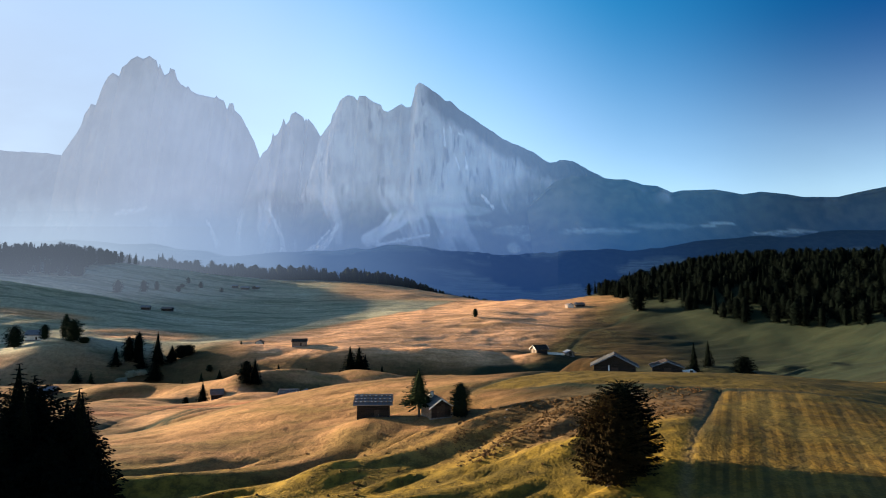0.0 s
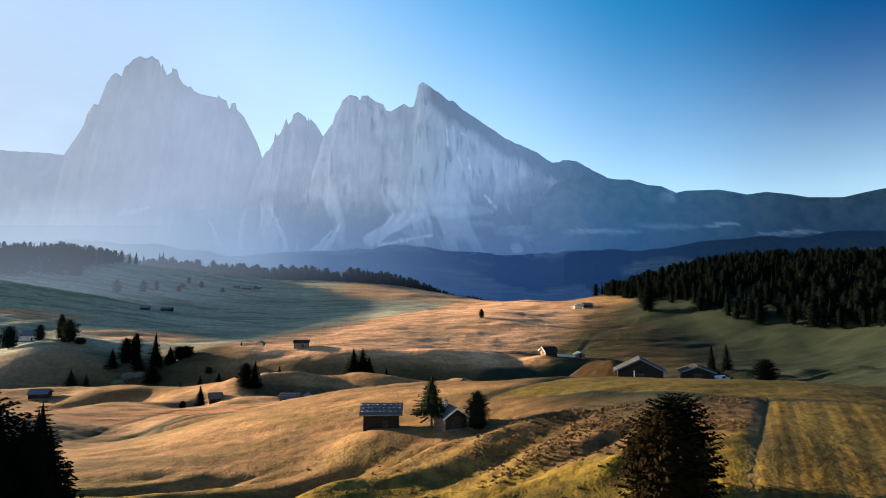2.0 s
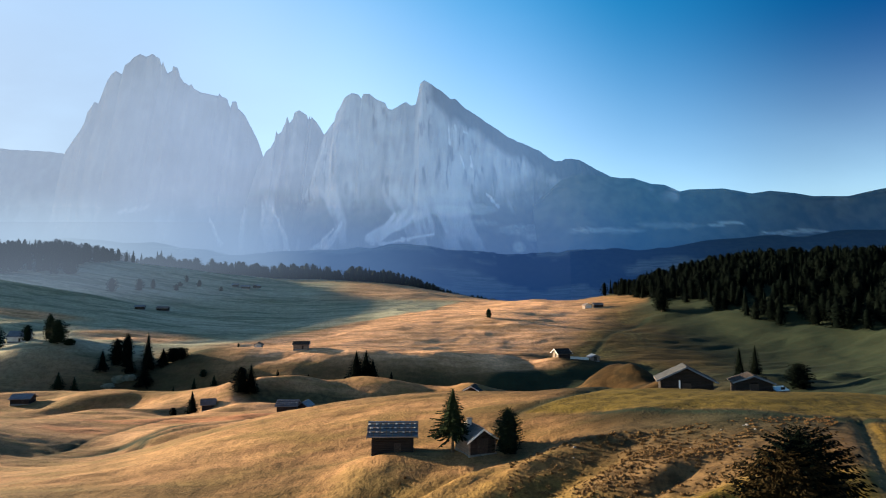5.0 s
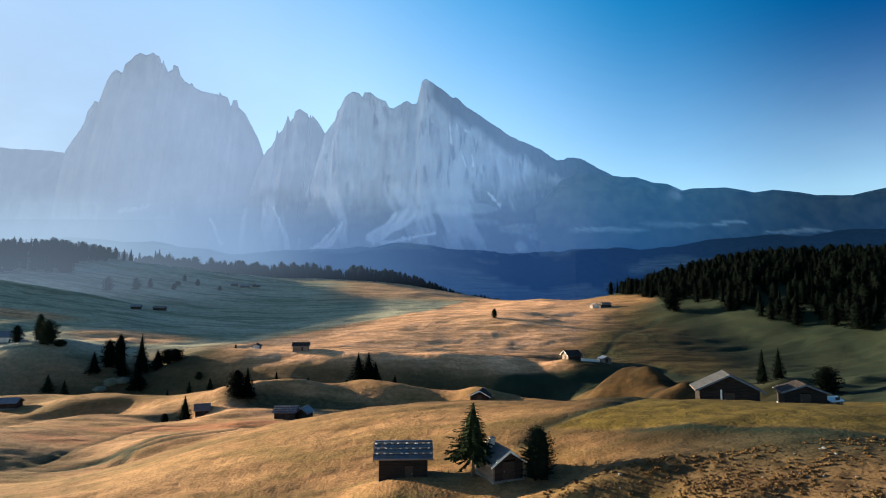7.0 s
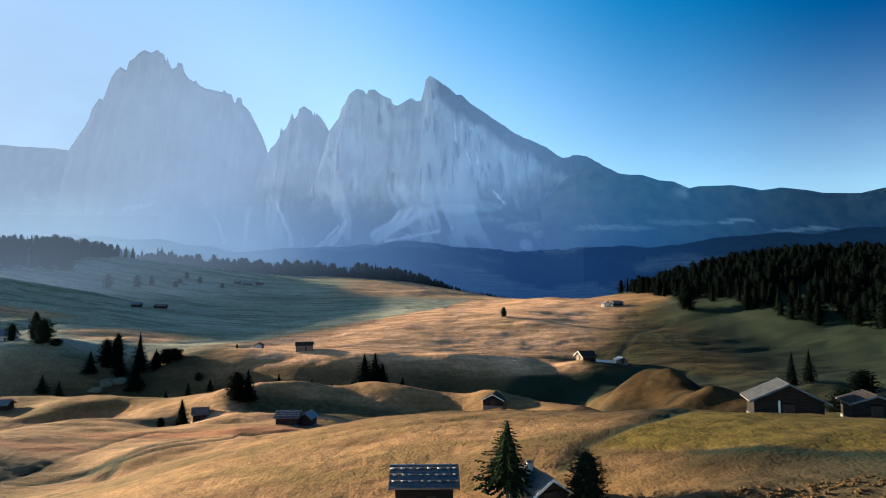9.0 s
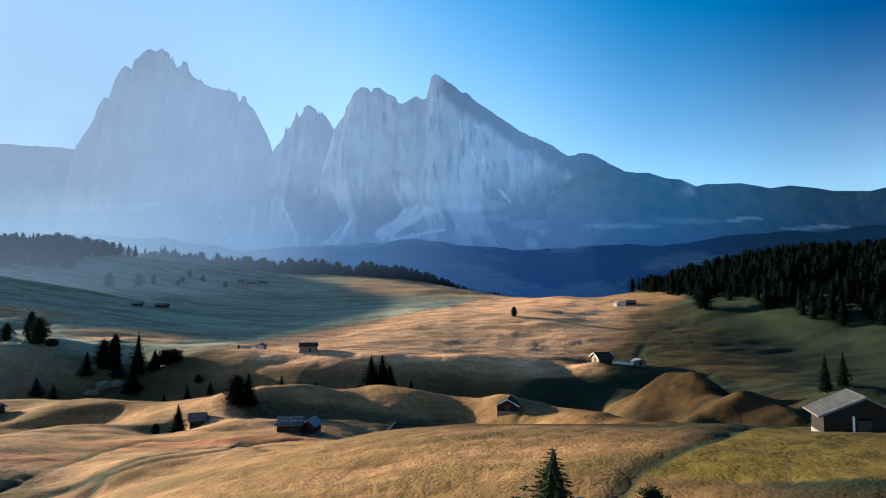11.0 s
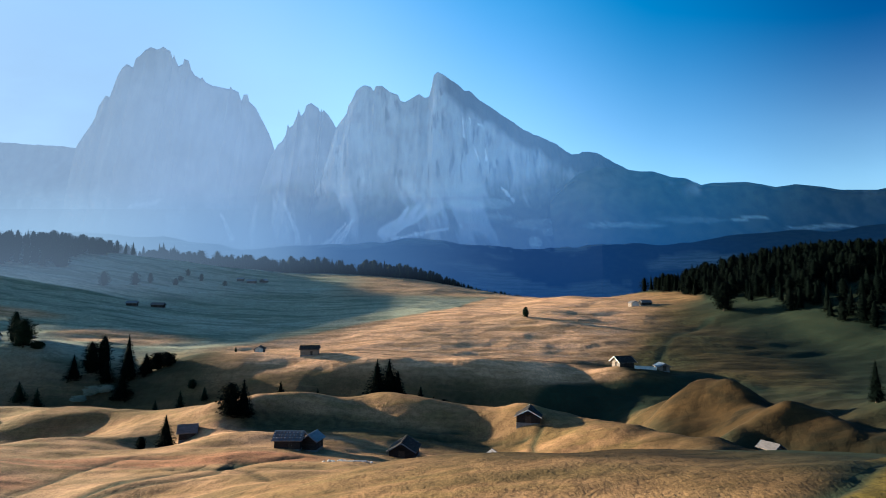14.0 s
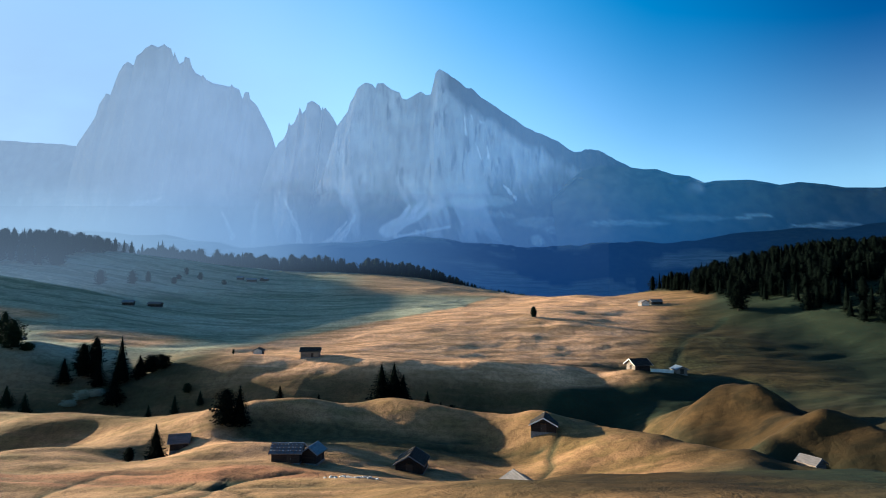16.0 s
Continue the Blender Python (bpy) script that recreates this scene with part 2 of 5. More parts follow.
def haze_sheet_material(name, tones, amount, x_fade, z_fade, top=(9000, 9001, 1.0, 0.0)):
    """Far haze painted on a sheet: lets light through and emits a fixed tint, paler towards the sun. tones: (x, colour)
    from west to east.
    """
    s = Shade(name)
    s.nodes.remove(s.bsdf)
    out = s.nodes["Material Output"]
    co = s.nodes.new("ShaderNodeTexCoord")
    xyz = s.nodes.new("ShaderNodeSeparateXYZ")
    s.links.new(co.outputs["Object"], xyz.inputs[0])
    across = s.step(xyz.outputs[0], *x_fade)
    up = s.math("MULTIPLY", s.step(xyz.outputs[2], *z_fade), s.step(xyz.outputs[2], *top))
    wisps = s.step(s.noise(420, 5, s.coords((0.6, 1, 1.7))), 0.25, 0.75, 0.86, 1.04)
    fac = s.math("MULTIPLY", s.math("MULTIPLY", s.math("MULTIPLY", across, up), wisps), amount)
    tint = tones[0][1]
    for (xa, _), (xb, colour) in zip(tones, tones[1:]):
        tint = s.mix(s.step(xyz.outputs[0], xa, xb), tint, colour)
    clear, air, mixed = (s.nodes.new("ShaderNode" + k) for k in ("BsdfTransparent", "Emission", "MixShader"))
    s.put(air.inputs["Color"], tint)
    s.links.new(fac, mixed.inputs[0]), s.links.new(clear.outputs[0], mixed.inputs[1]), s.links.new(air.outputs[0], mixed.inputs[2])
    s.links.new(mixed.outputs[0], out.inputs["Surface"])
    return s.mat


MEADOW, ROCK = meadow_material(), rock_material()
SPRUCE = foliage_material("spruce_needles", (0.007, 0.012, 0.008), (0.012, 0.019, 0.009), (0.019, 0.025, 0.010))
# darker copy of SPRUCE: the trees' shaded sides put into the needle colour
SHADED_SPRUCE = foliage_material("shaded_spruce_needles", (0.0015, 0.003, 0.0022), (0.003, 0.0045, 0.003), (0.0045, 0.006, 0.004))
LARCH = foliage_material("larch_needles", (0.012, 0.009, 0.004), (0.022, 0.015, 0.006), (0.034, 0.021, 0.008))
WILLOW = foliage_material("pale_willow_leaves", (0.20, 0.21, 0.15), (0.30, 0.30, 0.22), (0.42, 0.41, 0.32))
BARK = plain_material("conifer_bark", (0.07, 0.05, 0.035), (0.13, 0.095, 0.07), 0.3, 0.95, 0.03)
TIMBER = plank_material("dark_weathered_timber", (0.024, 0.018, 0.016), (0.046, 0.033, 0.026), (0.015, 0.012, 0.011))
# darker copy of TIMBER, with the shade of gables turned from the sun
SHADED_TIMBER = plank_material("shaded_larch_timber", (0.015, 0.012, 0.011), (0.030, 0.022, 0.018), (0.011, 0.009, 0.009))
GREY_TIMBER = plank_material("grey_weathered_timber", (0.16, 0.12, 0.095), (0.26, 0.20, 0.16), (0.09, 0.07, 0.055))
SHINGLE = plank_material("silver_shingle", (0.07, 0.085, 0.12), (0.12, 0.14, 0.18), (0.04, 0.045, 0.06), 0.42, 0.6)
BARN_SHINGLE = plank_material("grey_barn_shingle", (0.045, 0.047, 0.052), (0.075, 0.077, 0.082), (0.03, 0.03, 0.034))
PALE_SHINGLE = plank_material("sun_bleached_shingle", (0.125, 0.108, 0.108), (0.185, 0.162, 0.160), (0.095, 0.083, 0.082))
PLASTER = plain_material("white_plaster", (0.50, 0.48, 0.45), (0.62, 0.60, 0.57), 1.2)
TUSSOCK = foliage_material("dry_tussock_grass", (0.12, 0.072, 0.032), (0.19, 0.115, 0.05), (0.06, 0.038, 0.018))
PALE_STONE = plain_material("pale_roof_stone", (0.34, 0.33, 0.32), (0.52, 0.51, 0.49), 0.2, 0.9, 0.02)
STONE = plain_material("grey_stone", (0.11, 0.105, 0.10), (0.22, 0.21, 0.20), 0.3, 0.9, 0.03)
WHITE_WOOD = plain_material("white_painted_wood", (0.70, 0.69, 0.66), (0.82, 0.81, 0.79), 0.4)
DARK_OPENING = plain_material("dark_door_wood", (0.03, 0.022, 0.018), (0.06, 0.042, 0.03), 0.2)


# ---- the lie of the land ----
def lattice(seed):
    return np.random.RandomState(seed).rand(256, 256)


def smooth_noise(x, y, seed):
    """Value noise, 0 to 1, one cell a unit."""
    g = lattice(seed)
    i, j = np.floor(x).astype(int), np.floor(y).astype(int)
    u, v = x - i, y - j
    u, v = u * u * (3 - 2 * u), v * v * (3 - 2 * v)
    i0, i1, j0, j1 = i % 256, (i + 1) % 256, j % 256, (j + 1) % 256
    return (g[i0, j0] * (1 - u) + g[i1, j0] * u) * (1 - v) + (g[i0, j1] * (1 - u) + g[i1, j1] * u) * v


def fractal(x, y, seed, octaves=4, gain=0.5):
    total, size, norm = 0, 1.0, 0
    for k in range(octaves):
        total = total + size * smooth_noise(x * 2 ** k + 17.3 * k, y * 2 ** k + 9.1 * k, seed + k)
        norm += size
        size *= gain
    return total / norm


def sstep(v, a, b):
    u = np.clip((v - a) / (b - a), 0, 1)
    return u * u * (3 - 2 * u)


def from_line(x, y, line):
    """The distance to a line of corners."""
    d = np.full(np.shape(x), 1e9)
    for (a, b), (c, e) in zip(line, line[1:]):
        t = np.clip(((x - a) * (c - a) + (y - b) * (e - b)) / ((c - a) ** 2 + (e - b) ** 2), 0, 1)
        d = np.minimum(d, np.hypot(x - a - t * (c - a), y - b - t * (e - b)))
    return d


# broad swells of the alp: x, y, radius, height
NEAR_HILLS = [
    (-20, 10, 36, -1.4), (60, 20, 36, 5.4), (-80, 50, 36, 2.1), (110, 90, 36, -4.8), (-40, 75, 36, 0.1), (15, 85, 36, -6.4),
    (55, 110, 36, 6.6), (-30, 125, 36, -14.2), (5, 120, 36, 10.3), (20, 150, 36, -7.0), (-15, 165, 36, 8.6), (60, 160, 36, 5.9),
    (-50, 165, 36, 7.9), (-100, 165, 36, -11.8), (115, 160, 36, 0.0), (-50, 215, 36, -5.6), (0, 210, 36, 2.3), (45, 215, 36, -0.4),
    (100, 220, 36, -13.3), (-90, 205, 36, -8.3), (-60, 250, 36, 13.5), (-270, 380, 52, -2.2),
]
MIDDLE_HILLS = [
    (-180, 380, 52, -2.6), (-90, 380, 52, -9.0), (0, 380, 52, -5.7), (60, 365, 52, -11.6), (110, 400, 52, 6.0), (200, 380, 52, -7.1),
    (-60, 480, 52, 2.4), (40, 470, 52, 4.6), (150, 470, 52, -7.0), (-170, 500, 52, -2.9), (-300, 480, 52, 3.8), (230, 480, 52, 10.1),
    (300, 440, 130, -40.0), (330, 560, 130, 53.0), (-400, 620, 130, 25.4), (-250, 620, 130, -14.8), (-60, 650, 130, 12.4), (100, 650, 130, 0.5),
    (-350, 800, 130, 35.3), (-100, 850, 130, 32.7), (120, 850, 130, -8.4),
]
FAR_HILLS = [
    (400, 800, 130, 59.9), (-600, 700, 130, 34.3), (-500, 420, 130, 11.7), (-420, 150, 130, -0.1), (330, 200, 130, 13.8), (-600, 900, 130, 54.4),
    (-60, 265, 45, -16.4), (-140, 290, 45, -12.8), (0, 255, 45, -20.8), (-200, 270, 52, -16.2), (100, 330, 50, -3.7), (150, 300, 52, -5.9),
    (-320, 300, 80, -21.1), (220, 310, 52, -8.4), (130, 520, 52, 6.3), (-330, 400, 52, -3.0), (400, 400, 120, 41.4), (-130, 440, 52, -1.8),
]

# levelled sites: x, y, radius, height
NEAR_SITES = [(-15, 126, 7, -1.3), (-18, 121, 6, 2.3), (-12, 121, 6, 1.9), (-2, 120, 6, 1.6), (-1, 122, 8, -1.4), (4, 120, 7, -0.8), (63, 152, 16, -2.9), (53, 116, 12, -1.0), (22, 149, 10, 0.3), (34, 88, 12, 2.3)]
HOLLOW_SITES = [(16, 187, 12, -0.3), (34, 187, 12, -1.3), (-5, 187, 12, -1.9), (-12, 200, 9, -2.1), (-62, 247, 12, -0.6), (65, 244, 10, -0.9), (-34, 254, 11, -0.3), (-107, 266, 13, -3.8), (44, 160, 9, -0.5), (43, 162, 16, -1.1), (20, 168, 12, -1.3), (-1, 172, 11, -0.9), (9, 176, 11, -1.7), (56, 235, 6, -3.2), (-38, 166, 14, -1.0), (-21, 168, 12, -1.0), (9, 172, 10, 2.1), (26, 172, 11, 1.0)]
FAR_SITES = [(5, 282, 11, 5.5), (-48, 316, 14, 4.7), (66, 368, 14, -1.8), (-121, 386, 16, 0.9), (-91, 368, 16, -0.0), (25, 468, 22, 0.5), (116, 535, 26, 0.2), (-234, 372, 18, 3.6), (-186, 366, 30, -5.0), (163, 487, 20, 3.2), (-92, 275, 11, 2.0), (-55, 300, 14, -3.3), (34, 272, 12, 0.3), (-152, 300, 18, 1.5), (77, 600, 40, 5.3), (-67, 700, 50, -0.6), (-67, 480, 30, -1.8), (-30, 369, 14, -0.8), (-195, 335, 22, 4.5), (-91, 335, 14, 3.2)]
SITES = NEAR_SITES + HOLLOW_SITES + FAR_SITES
RIDGE = [(-170, 300), (-100, 289), (-55, 299), (5, 290), (42, 268), (75, 235)]
RAVINE = [(-270, 335), (-160, 338), (-110, 324), (-48, 327), (0, 330), (42, 315), (56, 280), (85, 230)]
BENCH = [(-140, 372), (-90, 370), (-30, 366), (20, 372)]
BANK = [(-260, 344), (-170, 344), (-110, 335), (-48, 336), (0, 339), (40, 330)]
BROW = [(-150, 372), (-90, 365), (-30, 362), (40, 374)]
LIP = [(-86, 291), (-70, 297), (-50, 301), (-20, 297), (0, 292)]
CUT = [(-10, 332), (30, 324), (36, 306), (44, 285), (58, 260), (96, 238)]
FOOTHILLS = [(-4000, 215), (-2128, 222), (-1700, 226), (-1402, 221), (-1142, 208), (-991, 194), (-800, 169), (-631, 178), (-378, 181), (-209, 203), (-83, 207), (64, 186), (315, 165), (525, 192),
             (733, 184), (859, 192), (1049, 226), (1186, 250), (1299, 244), (1403, 250), (1607, 268), (1986, 300), (4000, 330)]
TRACKS = [([(54, 115), (42, 95), (34, 82), (16, 45)], 0.6),
          ([(-160, 236), (-98, 228), (-70, 219), (-50, 224)], 0.9)]

RUTS = [([(54, 114), (44, 97), (37, 83), (22, 53)], 0.45), ([(57, 113), (46, 94), (38, 80), (24, 53)], 0.5), ([(61, 111), (50, 92), (43, 79), (29, 53)], 0.4), ([(65, 110), (55, 92), (47, 78), (34, 53)], 0.5), ([(72, 108), (61, 89), (52, 73), (42, 53)], 0.45)]
# sunk dark lines; the near hump's dark edge is drawn as one of them
DARK_LINES = [([(-104, 184), (-92, 196), (-80, 206), (-74, 216), (-70, 228)], 1.5), ([(-58, 236), (-68, 228), (-72, 222)], 0.9), ([(3, 131), (7, 137), (21, 146), (32, 157), (40, 160)], 0.95), 
           ([(200, 388), (214, 405), (224, 440)], 2.8), ([(230, 404), (224, 378), (216, 345)], 2.8), ([(80, 380), (104, 425), (150, 478)], 1.6), ([(-120, 381), (-60, 374), (0, 370), (60, 386)], 1.2),
           ([(112, 400), (150, 392), (190, 410)], 1.2), ([(9, 277), (5, 270), (4, 260), (-2, 250)], 0.9), ([(-29, 280), (-15, 283)], 0.6), ([(-40, 272), (-18, 277), (4, 274)], 0.6),
           ([(-86, 203), (-79, 225), (-60, 205), (-43, 181)], 0.6), ([(-84, 162), (-90, 194), (-79, 200), (-68, 207), (-73, 229)], 0.9), ([(-112, 185), (-110, 202), (-109, 221), (-104, 237), (-90, 236)], 0.9)]


def bell(x, y, cx, cy, rx, ry):
    return np.exp(-((x - cx) / rx) ** 2 - ((y - cy) / ry) ** 2)


def land(x, y):
    """The height of the ground."""
    x, y = np.asarray(x, float), np.asarray(y, float)
    z = np.zeros(np.broadcast(x, y).shape)
    for cx, cy, r, h in NEAR_HILLS + MIDDLE_HILLS + FAR_HILLS:
        z = z + h * np.exp(-((x - cx) ** 2 + (y - cy) ** 2) / (2 * r * r))
    z = z + 5.5 * np.exp(-(from_line(x, y, RIDGE) / 17) ** 2) - 8.1 * np.exp(-(from_line(x, y, RAVINE) / 17) ** 2) + 2.7 * np.exp(-(from_line(x, y, BENCH) / 18) ** 2)
    wx, wy = x + 16 * (fractal(x / 26, y / 26, 91, 2) - 0.5), y + 12 * (fractal(x / 22, y / 22, 95, 2) - 0.5)
    z = z + 5.6 * bell(wx, wy, 62, 365, 16, 10) + 3.5 * bell(wx, wy, 46, 291, 13, 10) + 6.0 * bell(wx, wy, 60, 298, 15, 12) + 9.5 * bell(wx, wy, 77, 304, 15, 13) - 3.5 * bell(wx, wy, 102, 297, 12, 14) + 3.5 * bell(wx, wy, 58, 260, 12, 8) + 5.5 * bell(wx, wy, 71, 265, 13, 8) + 7.5 * bell(wx, wy, 86, 272, 14, 10) - 4.0 * bell(wx, wy, 110, 266, 14, 14) + 4.0 * bell(wx, wy, 132, 284, np.where(wx < 132, 14, 10), 12) + 7.1 * bell(wx, wy, -250, 372, 30, 26) - 1.3 * bell(wx, wy, -112, 268, 16, 14) + 4.8 * bell(wx, wy, -84, 206, 26, 11)
    for cx, cy, r, h in SITES:
        z = z + h * np.exp(-((x - cx) ** 2 + (y - cy) ** 2) / (r * r))
    # steep shaded bank behind the ravine
    along = sstep(x, -270, -200) * (1 - sstep(x, 50, 110))
    z = z - 5.5 * along * np.exp(-((from_line(x, y, BANK) - 0) / 13) ** 2) + 3.0 * along * np.exp(-(from_line(x, y, BROW) / 15) ** 2)
    # the stream's cut between the ridge and the brown mounds
    z = z - 6.5 * np.exp(-(from_line(x, y, CUT) / 10) ** 2)
    # sharp lip of the middle ridge, steep towards the near side
    z = z + 1.8 * np.exp(-(from_line(x, y, LIP) / 8) ** 2) - 2.6 * np.exp(-(from_line(x, y, [(a, b - 15) for a, b in LIP]) / 9) ** 2)
    # bowl under the ridge and its western rim
    z = z + 2.4 * bell(x, y, -100, 276, 13, 13) - 2.2 * bell(wx, wy, -66, 276, 26, 10) + 2.4 * bell(wx, wy, -150, 262, 24, 12) - 2.2 * bell(wx, wy, -180, 258, 16, 12) + 2.2 * bell(wx, wy, 20, 262, 14, 8)
    z = z + 5.5 * (fractal((x + 0.5 * y) / 30, (y - 0.5 * x) / 14, 57, 4) - 0.5) * sstep(x, 35, 60) * sstep(y, 235, 260) * (1 - sstep(y, 315, 345))
    z = z - 2.0 * bell(x, y, 80, 300, 46, 34) - 4.5 * bell(x, y, 74, 337, 40, 13) - 5.0 * bell(wx, wy, -158, 287, 22, 9)
    # unseen shoulder added sunward to shade the meadow, and one behind the dark wood
    z = z + np.interp(y, [150, 500, 700, 735, 765, 844, 986, 1060, 1130, 1230], [0, 80, 150, 165, 182, 200, 221, 226, 227, 0]) * np.exp(-((x + 1060) / 145) ** 2) + 60 * bell(x, y, 620, 520, 210, 260)
    z = z + 2.5 * bell(x, y, -62, 392, 38, 30)
    # lower saddle of the near rise, and the falling east end of the wooded slope
    z = z - 3.0 * bell(x, y, -38, 190, 17, 16) - 0.6 * bell(x, y, -19, 181, 12, 13) - 0.9 * bell(x, y, 10, 170, 13, 12) - 0.9 * bell(x, y, 48, 178, 22, 14)
    z = z - 22 * sstep(x, 205, 440) * sstep(y, 330, 450) * (1 - sstep(y, 800, 1000))
    # hollows and hummocks of the near slope
    z = z - 0.7 * bell(x, y, 7, 98, 8, 4.5) + 1.6 * bell(x, y, -16, 96, 12, 4) + 1.2 * bell(x, y, 18, 92, 9, 5)
    near = sstep(y, 55, 80) * (1 - sstep(y, 108, 122)) * sstep(x, -70, -45) * (1 - sstep(x, 18, 34))
    z = z + near * 7.2 * (fractal((x * 0.9 + y * 0.45) / 34, (y * 0.9 - x * 0.45) / 7, 31, 3) - 0.5)
    mid = sstep(y, 180, 215) * (1 - sstep(y, 900, 1000))
    z = z + mid * 3.6 * (fractal(x / 46, y / 30, 41, 4) - 0.5)
    z = z + 0.35 * (fractal(x / 7, y / 5, 51, 3) - 0.5) * (1 - sstep(y, 300, 420))
    z = z + 1.3 * (fractal((x * 0.95 + y * 0.3) / 22, (y * 0.95 - x * 0.3) / 7, 53, 4, 0.55) - 0.5) * sstep(y, 110, 130) * (1 - sstep(y, 420, 560))
    z = z + 1.6 * (fractal((x * 0.95 + y * 0.2) / 34, (y * 0.95 - x * 0.2) / 9, 59, 4, 0.55) - 0.5) * sstep(y, 210, 240) * (1 - sstep(y, 640, 760))
    z = z + 3.0 * (fractal((x * 0.95 + y * 0.3) / 60, (y * 0.95 - x * 0.3) / 22, 55, 4) - 0.5) * sstep(y, 360, 420) * (1 - sstep(y, 850, 950))
    for line, wide in RUTS:
        z = z - 0.12 * np.exp(-(from_line(x, y, line) / 0.8) ** 2)
    for line, wide in TRACKS + DARK_LINES:
        z = z - 0.45 * np.exp(-(from_line(x, y, line) / wide) ** 2)
    # the valley behind the last wood, then the wooded foothills
    z = z - 95 * sstep(y, 920, 1500)
    crest = sum(np.interp(x + d, [p[0] for p in FOOTHILLS], [p[1] for p in FOOTHILLS]) for d in (-40, -20, 0, 20, 40)) / 5 + 95
    rough = 26 * (fractal(x / 240, y / 240, 61, 5) - 0.5)
    z = z + (crest + 0.3 * rough + 22 * (fractal(x / 70, y / 200, 65, 4) - 0.5)) * np.exp(-((y - 2200) / 430) ** 2) + rough * sstep(y, 1200, 1700)
    return z


def ground_at(x, y):
    return float(land(np.array([x], float), np.array([y], float))[0])


def spaced(stops):
    """Grid lines from (from, to, step) stretches; a step pair grows evenly."""
    out = []
    for a, b, s0, s1 in stops:
        v, n = a, 0
        while v < b - 0.3 * s0:
            out.append(v)
            v += s0 + (s1 - s0) * (v - a) / (b - a)
    return np.array(out + [stops[-1][1]])


def grid_mesh(name, X, Y, Z):
    n, m = X.shape
    me = bpy.data.meshes.new(name)
    me.vertices.add(n * m)
    me.vertices.foreach_set("co", np.stack([X, Y, Z], -1).astype(np.float32).ravel())
    idx = np.arange(n * m).reshape(n, m)
    quads = np.stack([idx[:-1, :-1], idx[1:, :-1], idx[1:, 1:], idx[:-1, 1:]], -1).reshape(-1, 4)
    me.loops.add(quads.size)
    me.loops.foreach_set("vertex_index", quads.ravel().astype(np.int32))
    me.polygons.add(len(quads))
    me.polygons.foreach_set("loop_start", np.arange(0, quads.size, 4, dtype=np.int32))
    me.polygons.foreach_set("use_smooth", np.ones(len(quads), bool))
    me.update(calc_edges=True)
    return me


def set_attr(me, name, values):
    me.attributes.new(name, "FLOAT", "POINT").data.foreach_set("value", np.clip(values, 0, 1).astype(np.float32).ravel())


xs = spaced([(-4200, -900, 160, 40), (-900, -320, 24, 7), (-320, -90, 5, 1.5), (-90, 90, 1.1, 1.1), (90, 320, 1.5, 6), (320, 900, 7, 30), (900, 4200, 40, 160)])
ys = spaced([(-1500, -40, 120, 12), (-40, 50, 6, 2), (50, 180, 0.9, 1.0), (180, 420, 1.2, 2.2), (420, 1000, 3, 9), (1000, 2900, 18, 40), (2900, 4300, 90, 140)])
GX, GY = np.meshgrid(xs, ys, indexing="ij")
GZ = land(GX, GY)
ground = new("ground", grid_mesh("ground", GX, GY, GZ))
tagged(ground, "rolling alpine meadow of dry golden and green grass", "ground", kind="structure")
ground.data.materials.append(MEADOW)
patchy = fractal(GX / 40, GY / 40, 71, 4)
sunlit_gold = sstep(GY, 346, 360) * (1 - sstep(GY, 760, 900)) * sstep(GX + 0.35 * (GY - 390), -158, -132) * (1 - sstep(GX - 0.18 * (GY - 450), 60, 135))
# the shadow line across the meadow, drawn as a change of grass colour
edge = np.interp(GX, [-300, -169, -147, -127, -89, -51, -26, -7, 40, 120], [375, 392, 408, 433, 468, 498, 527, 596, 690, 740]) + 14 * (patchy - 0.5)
sunlit_gold = sunlit_gold * (1 - sstep(GY - edge, -5, 9)) + 0.35 * sstep(GY + 60 * (patchy - 0.5), 740, 790) * (1 - sstep(GY, 820, 850)) * sstep(GX, -260, -160)
green = sstep(GY - 0.5 * GX, 440, 520) * (1 - sunlit_gold) * (1 - sstep(GX, -20, 40))
green = np.maximum(green, sstep(GY - edge, -2, 12) * (1 - sunlit_gold) * (1 - sstep(GX, 20, 90)))
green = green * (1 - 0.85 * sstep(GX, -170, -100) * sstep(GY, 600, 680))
sunlit_gold = np.maximum(sunlit_gold, 0.7 * sstep(GX, -170, -100) * sstep(GY, 600, 680) * (1 - sstep(GX, 60, 120)))
green = np.maximum(green, sstep(GY, 930, 1000))
# sunlit patches of the shaded meadow, painted as paler grass
sunlit_fields = sstep(bell(GX, GY, -222, 428, 46, 20) + 0.9 * bell(GX, GY, -320, 462, 60, 13) + 0.8 * bell(GX, GY, -285, 350, 40, 14) + 0.4 * (patchy - 0.5), 0.3, 0.7)
green, sunlit_gold = green * (1 - 0.9 * sunlit_fields), np.maximum(sunlit_gold, 0.85 * sunlit_fields)
sunlit_gold = np.maximum(sunlit_gold, 0.4 * bell(GX, GY, -90, 205, 60, 26) + 0.5 * bell(GX, GY, -75, 262, 60, 30))
near_green = (1 - sstep(GY, 96, 118)) * (1 - sstep(GX, 18, 36) * sstep(GY, 90, 102)) * sstep(GY, -60, 20)
mown = sstep(GX - 0.52 * (GY - 116), 52, 54) * (1 - sstep(GY, 112, 116)) * sstep(GY, 20, 30)
strip_low, strip_high = np.interp(GX, [7, 17, 46, 53, 120], [136, 130, 117, 115, 104]), np.interp(GX, [7, 21, 30, 45], [137, 146, 158, 176])
hedge = np.exp(-((GY - strip_low + 0.6) / 0.9) ** 2) * sstep(GX, 16, 20) * (1 - sstep(GX, 100, 110))
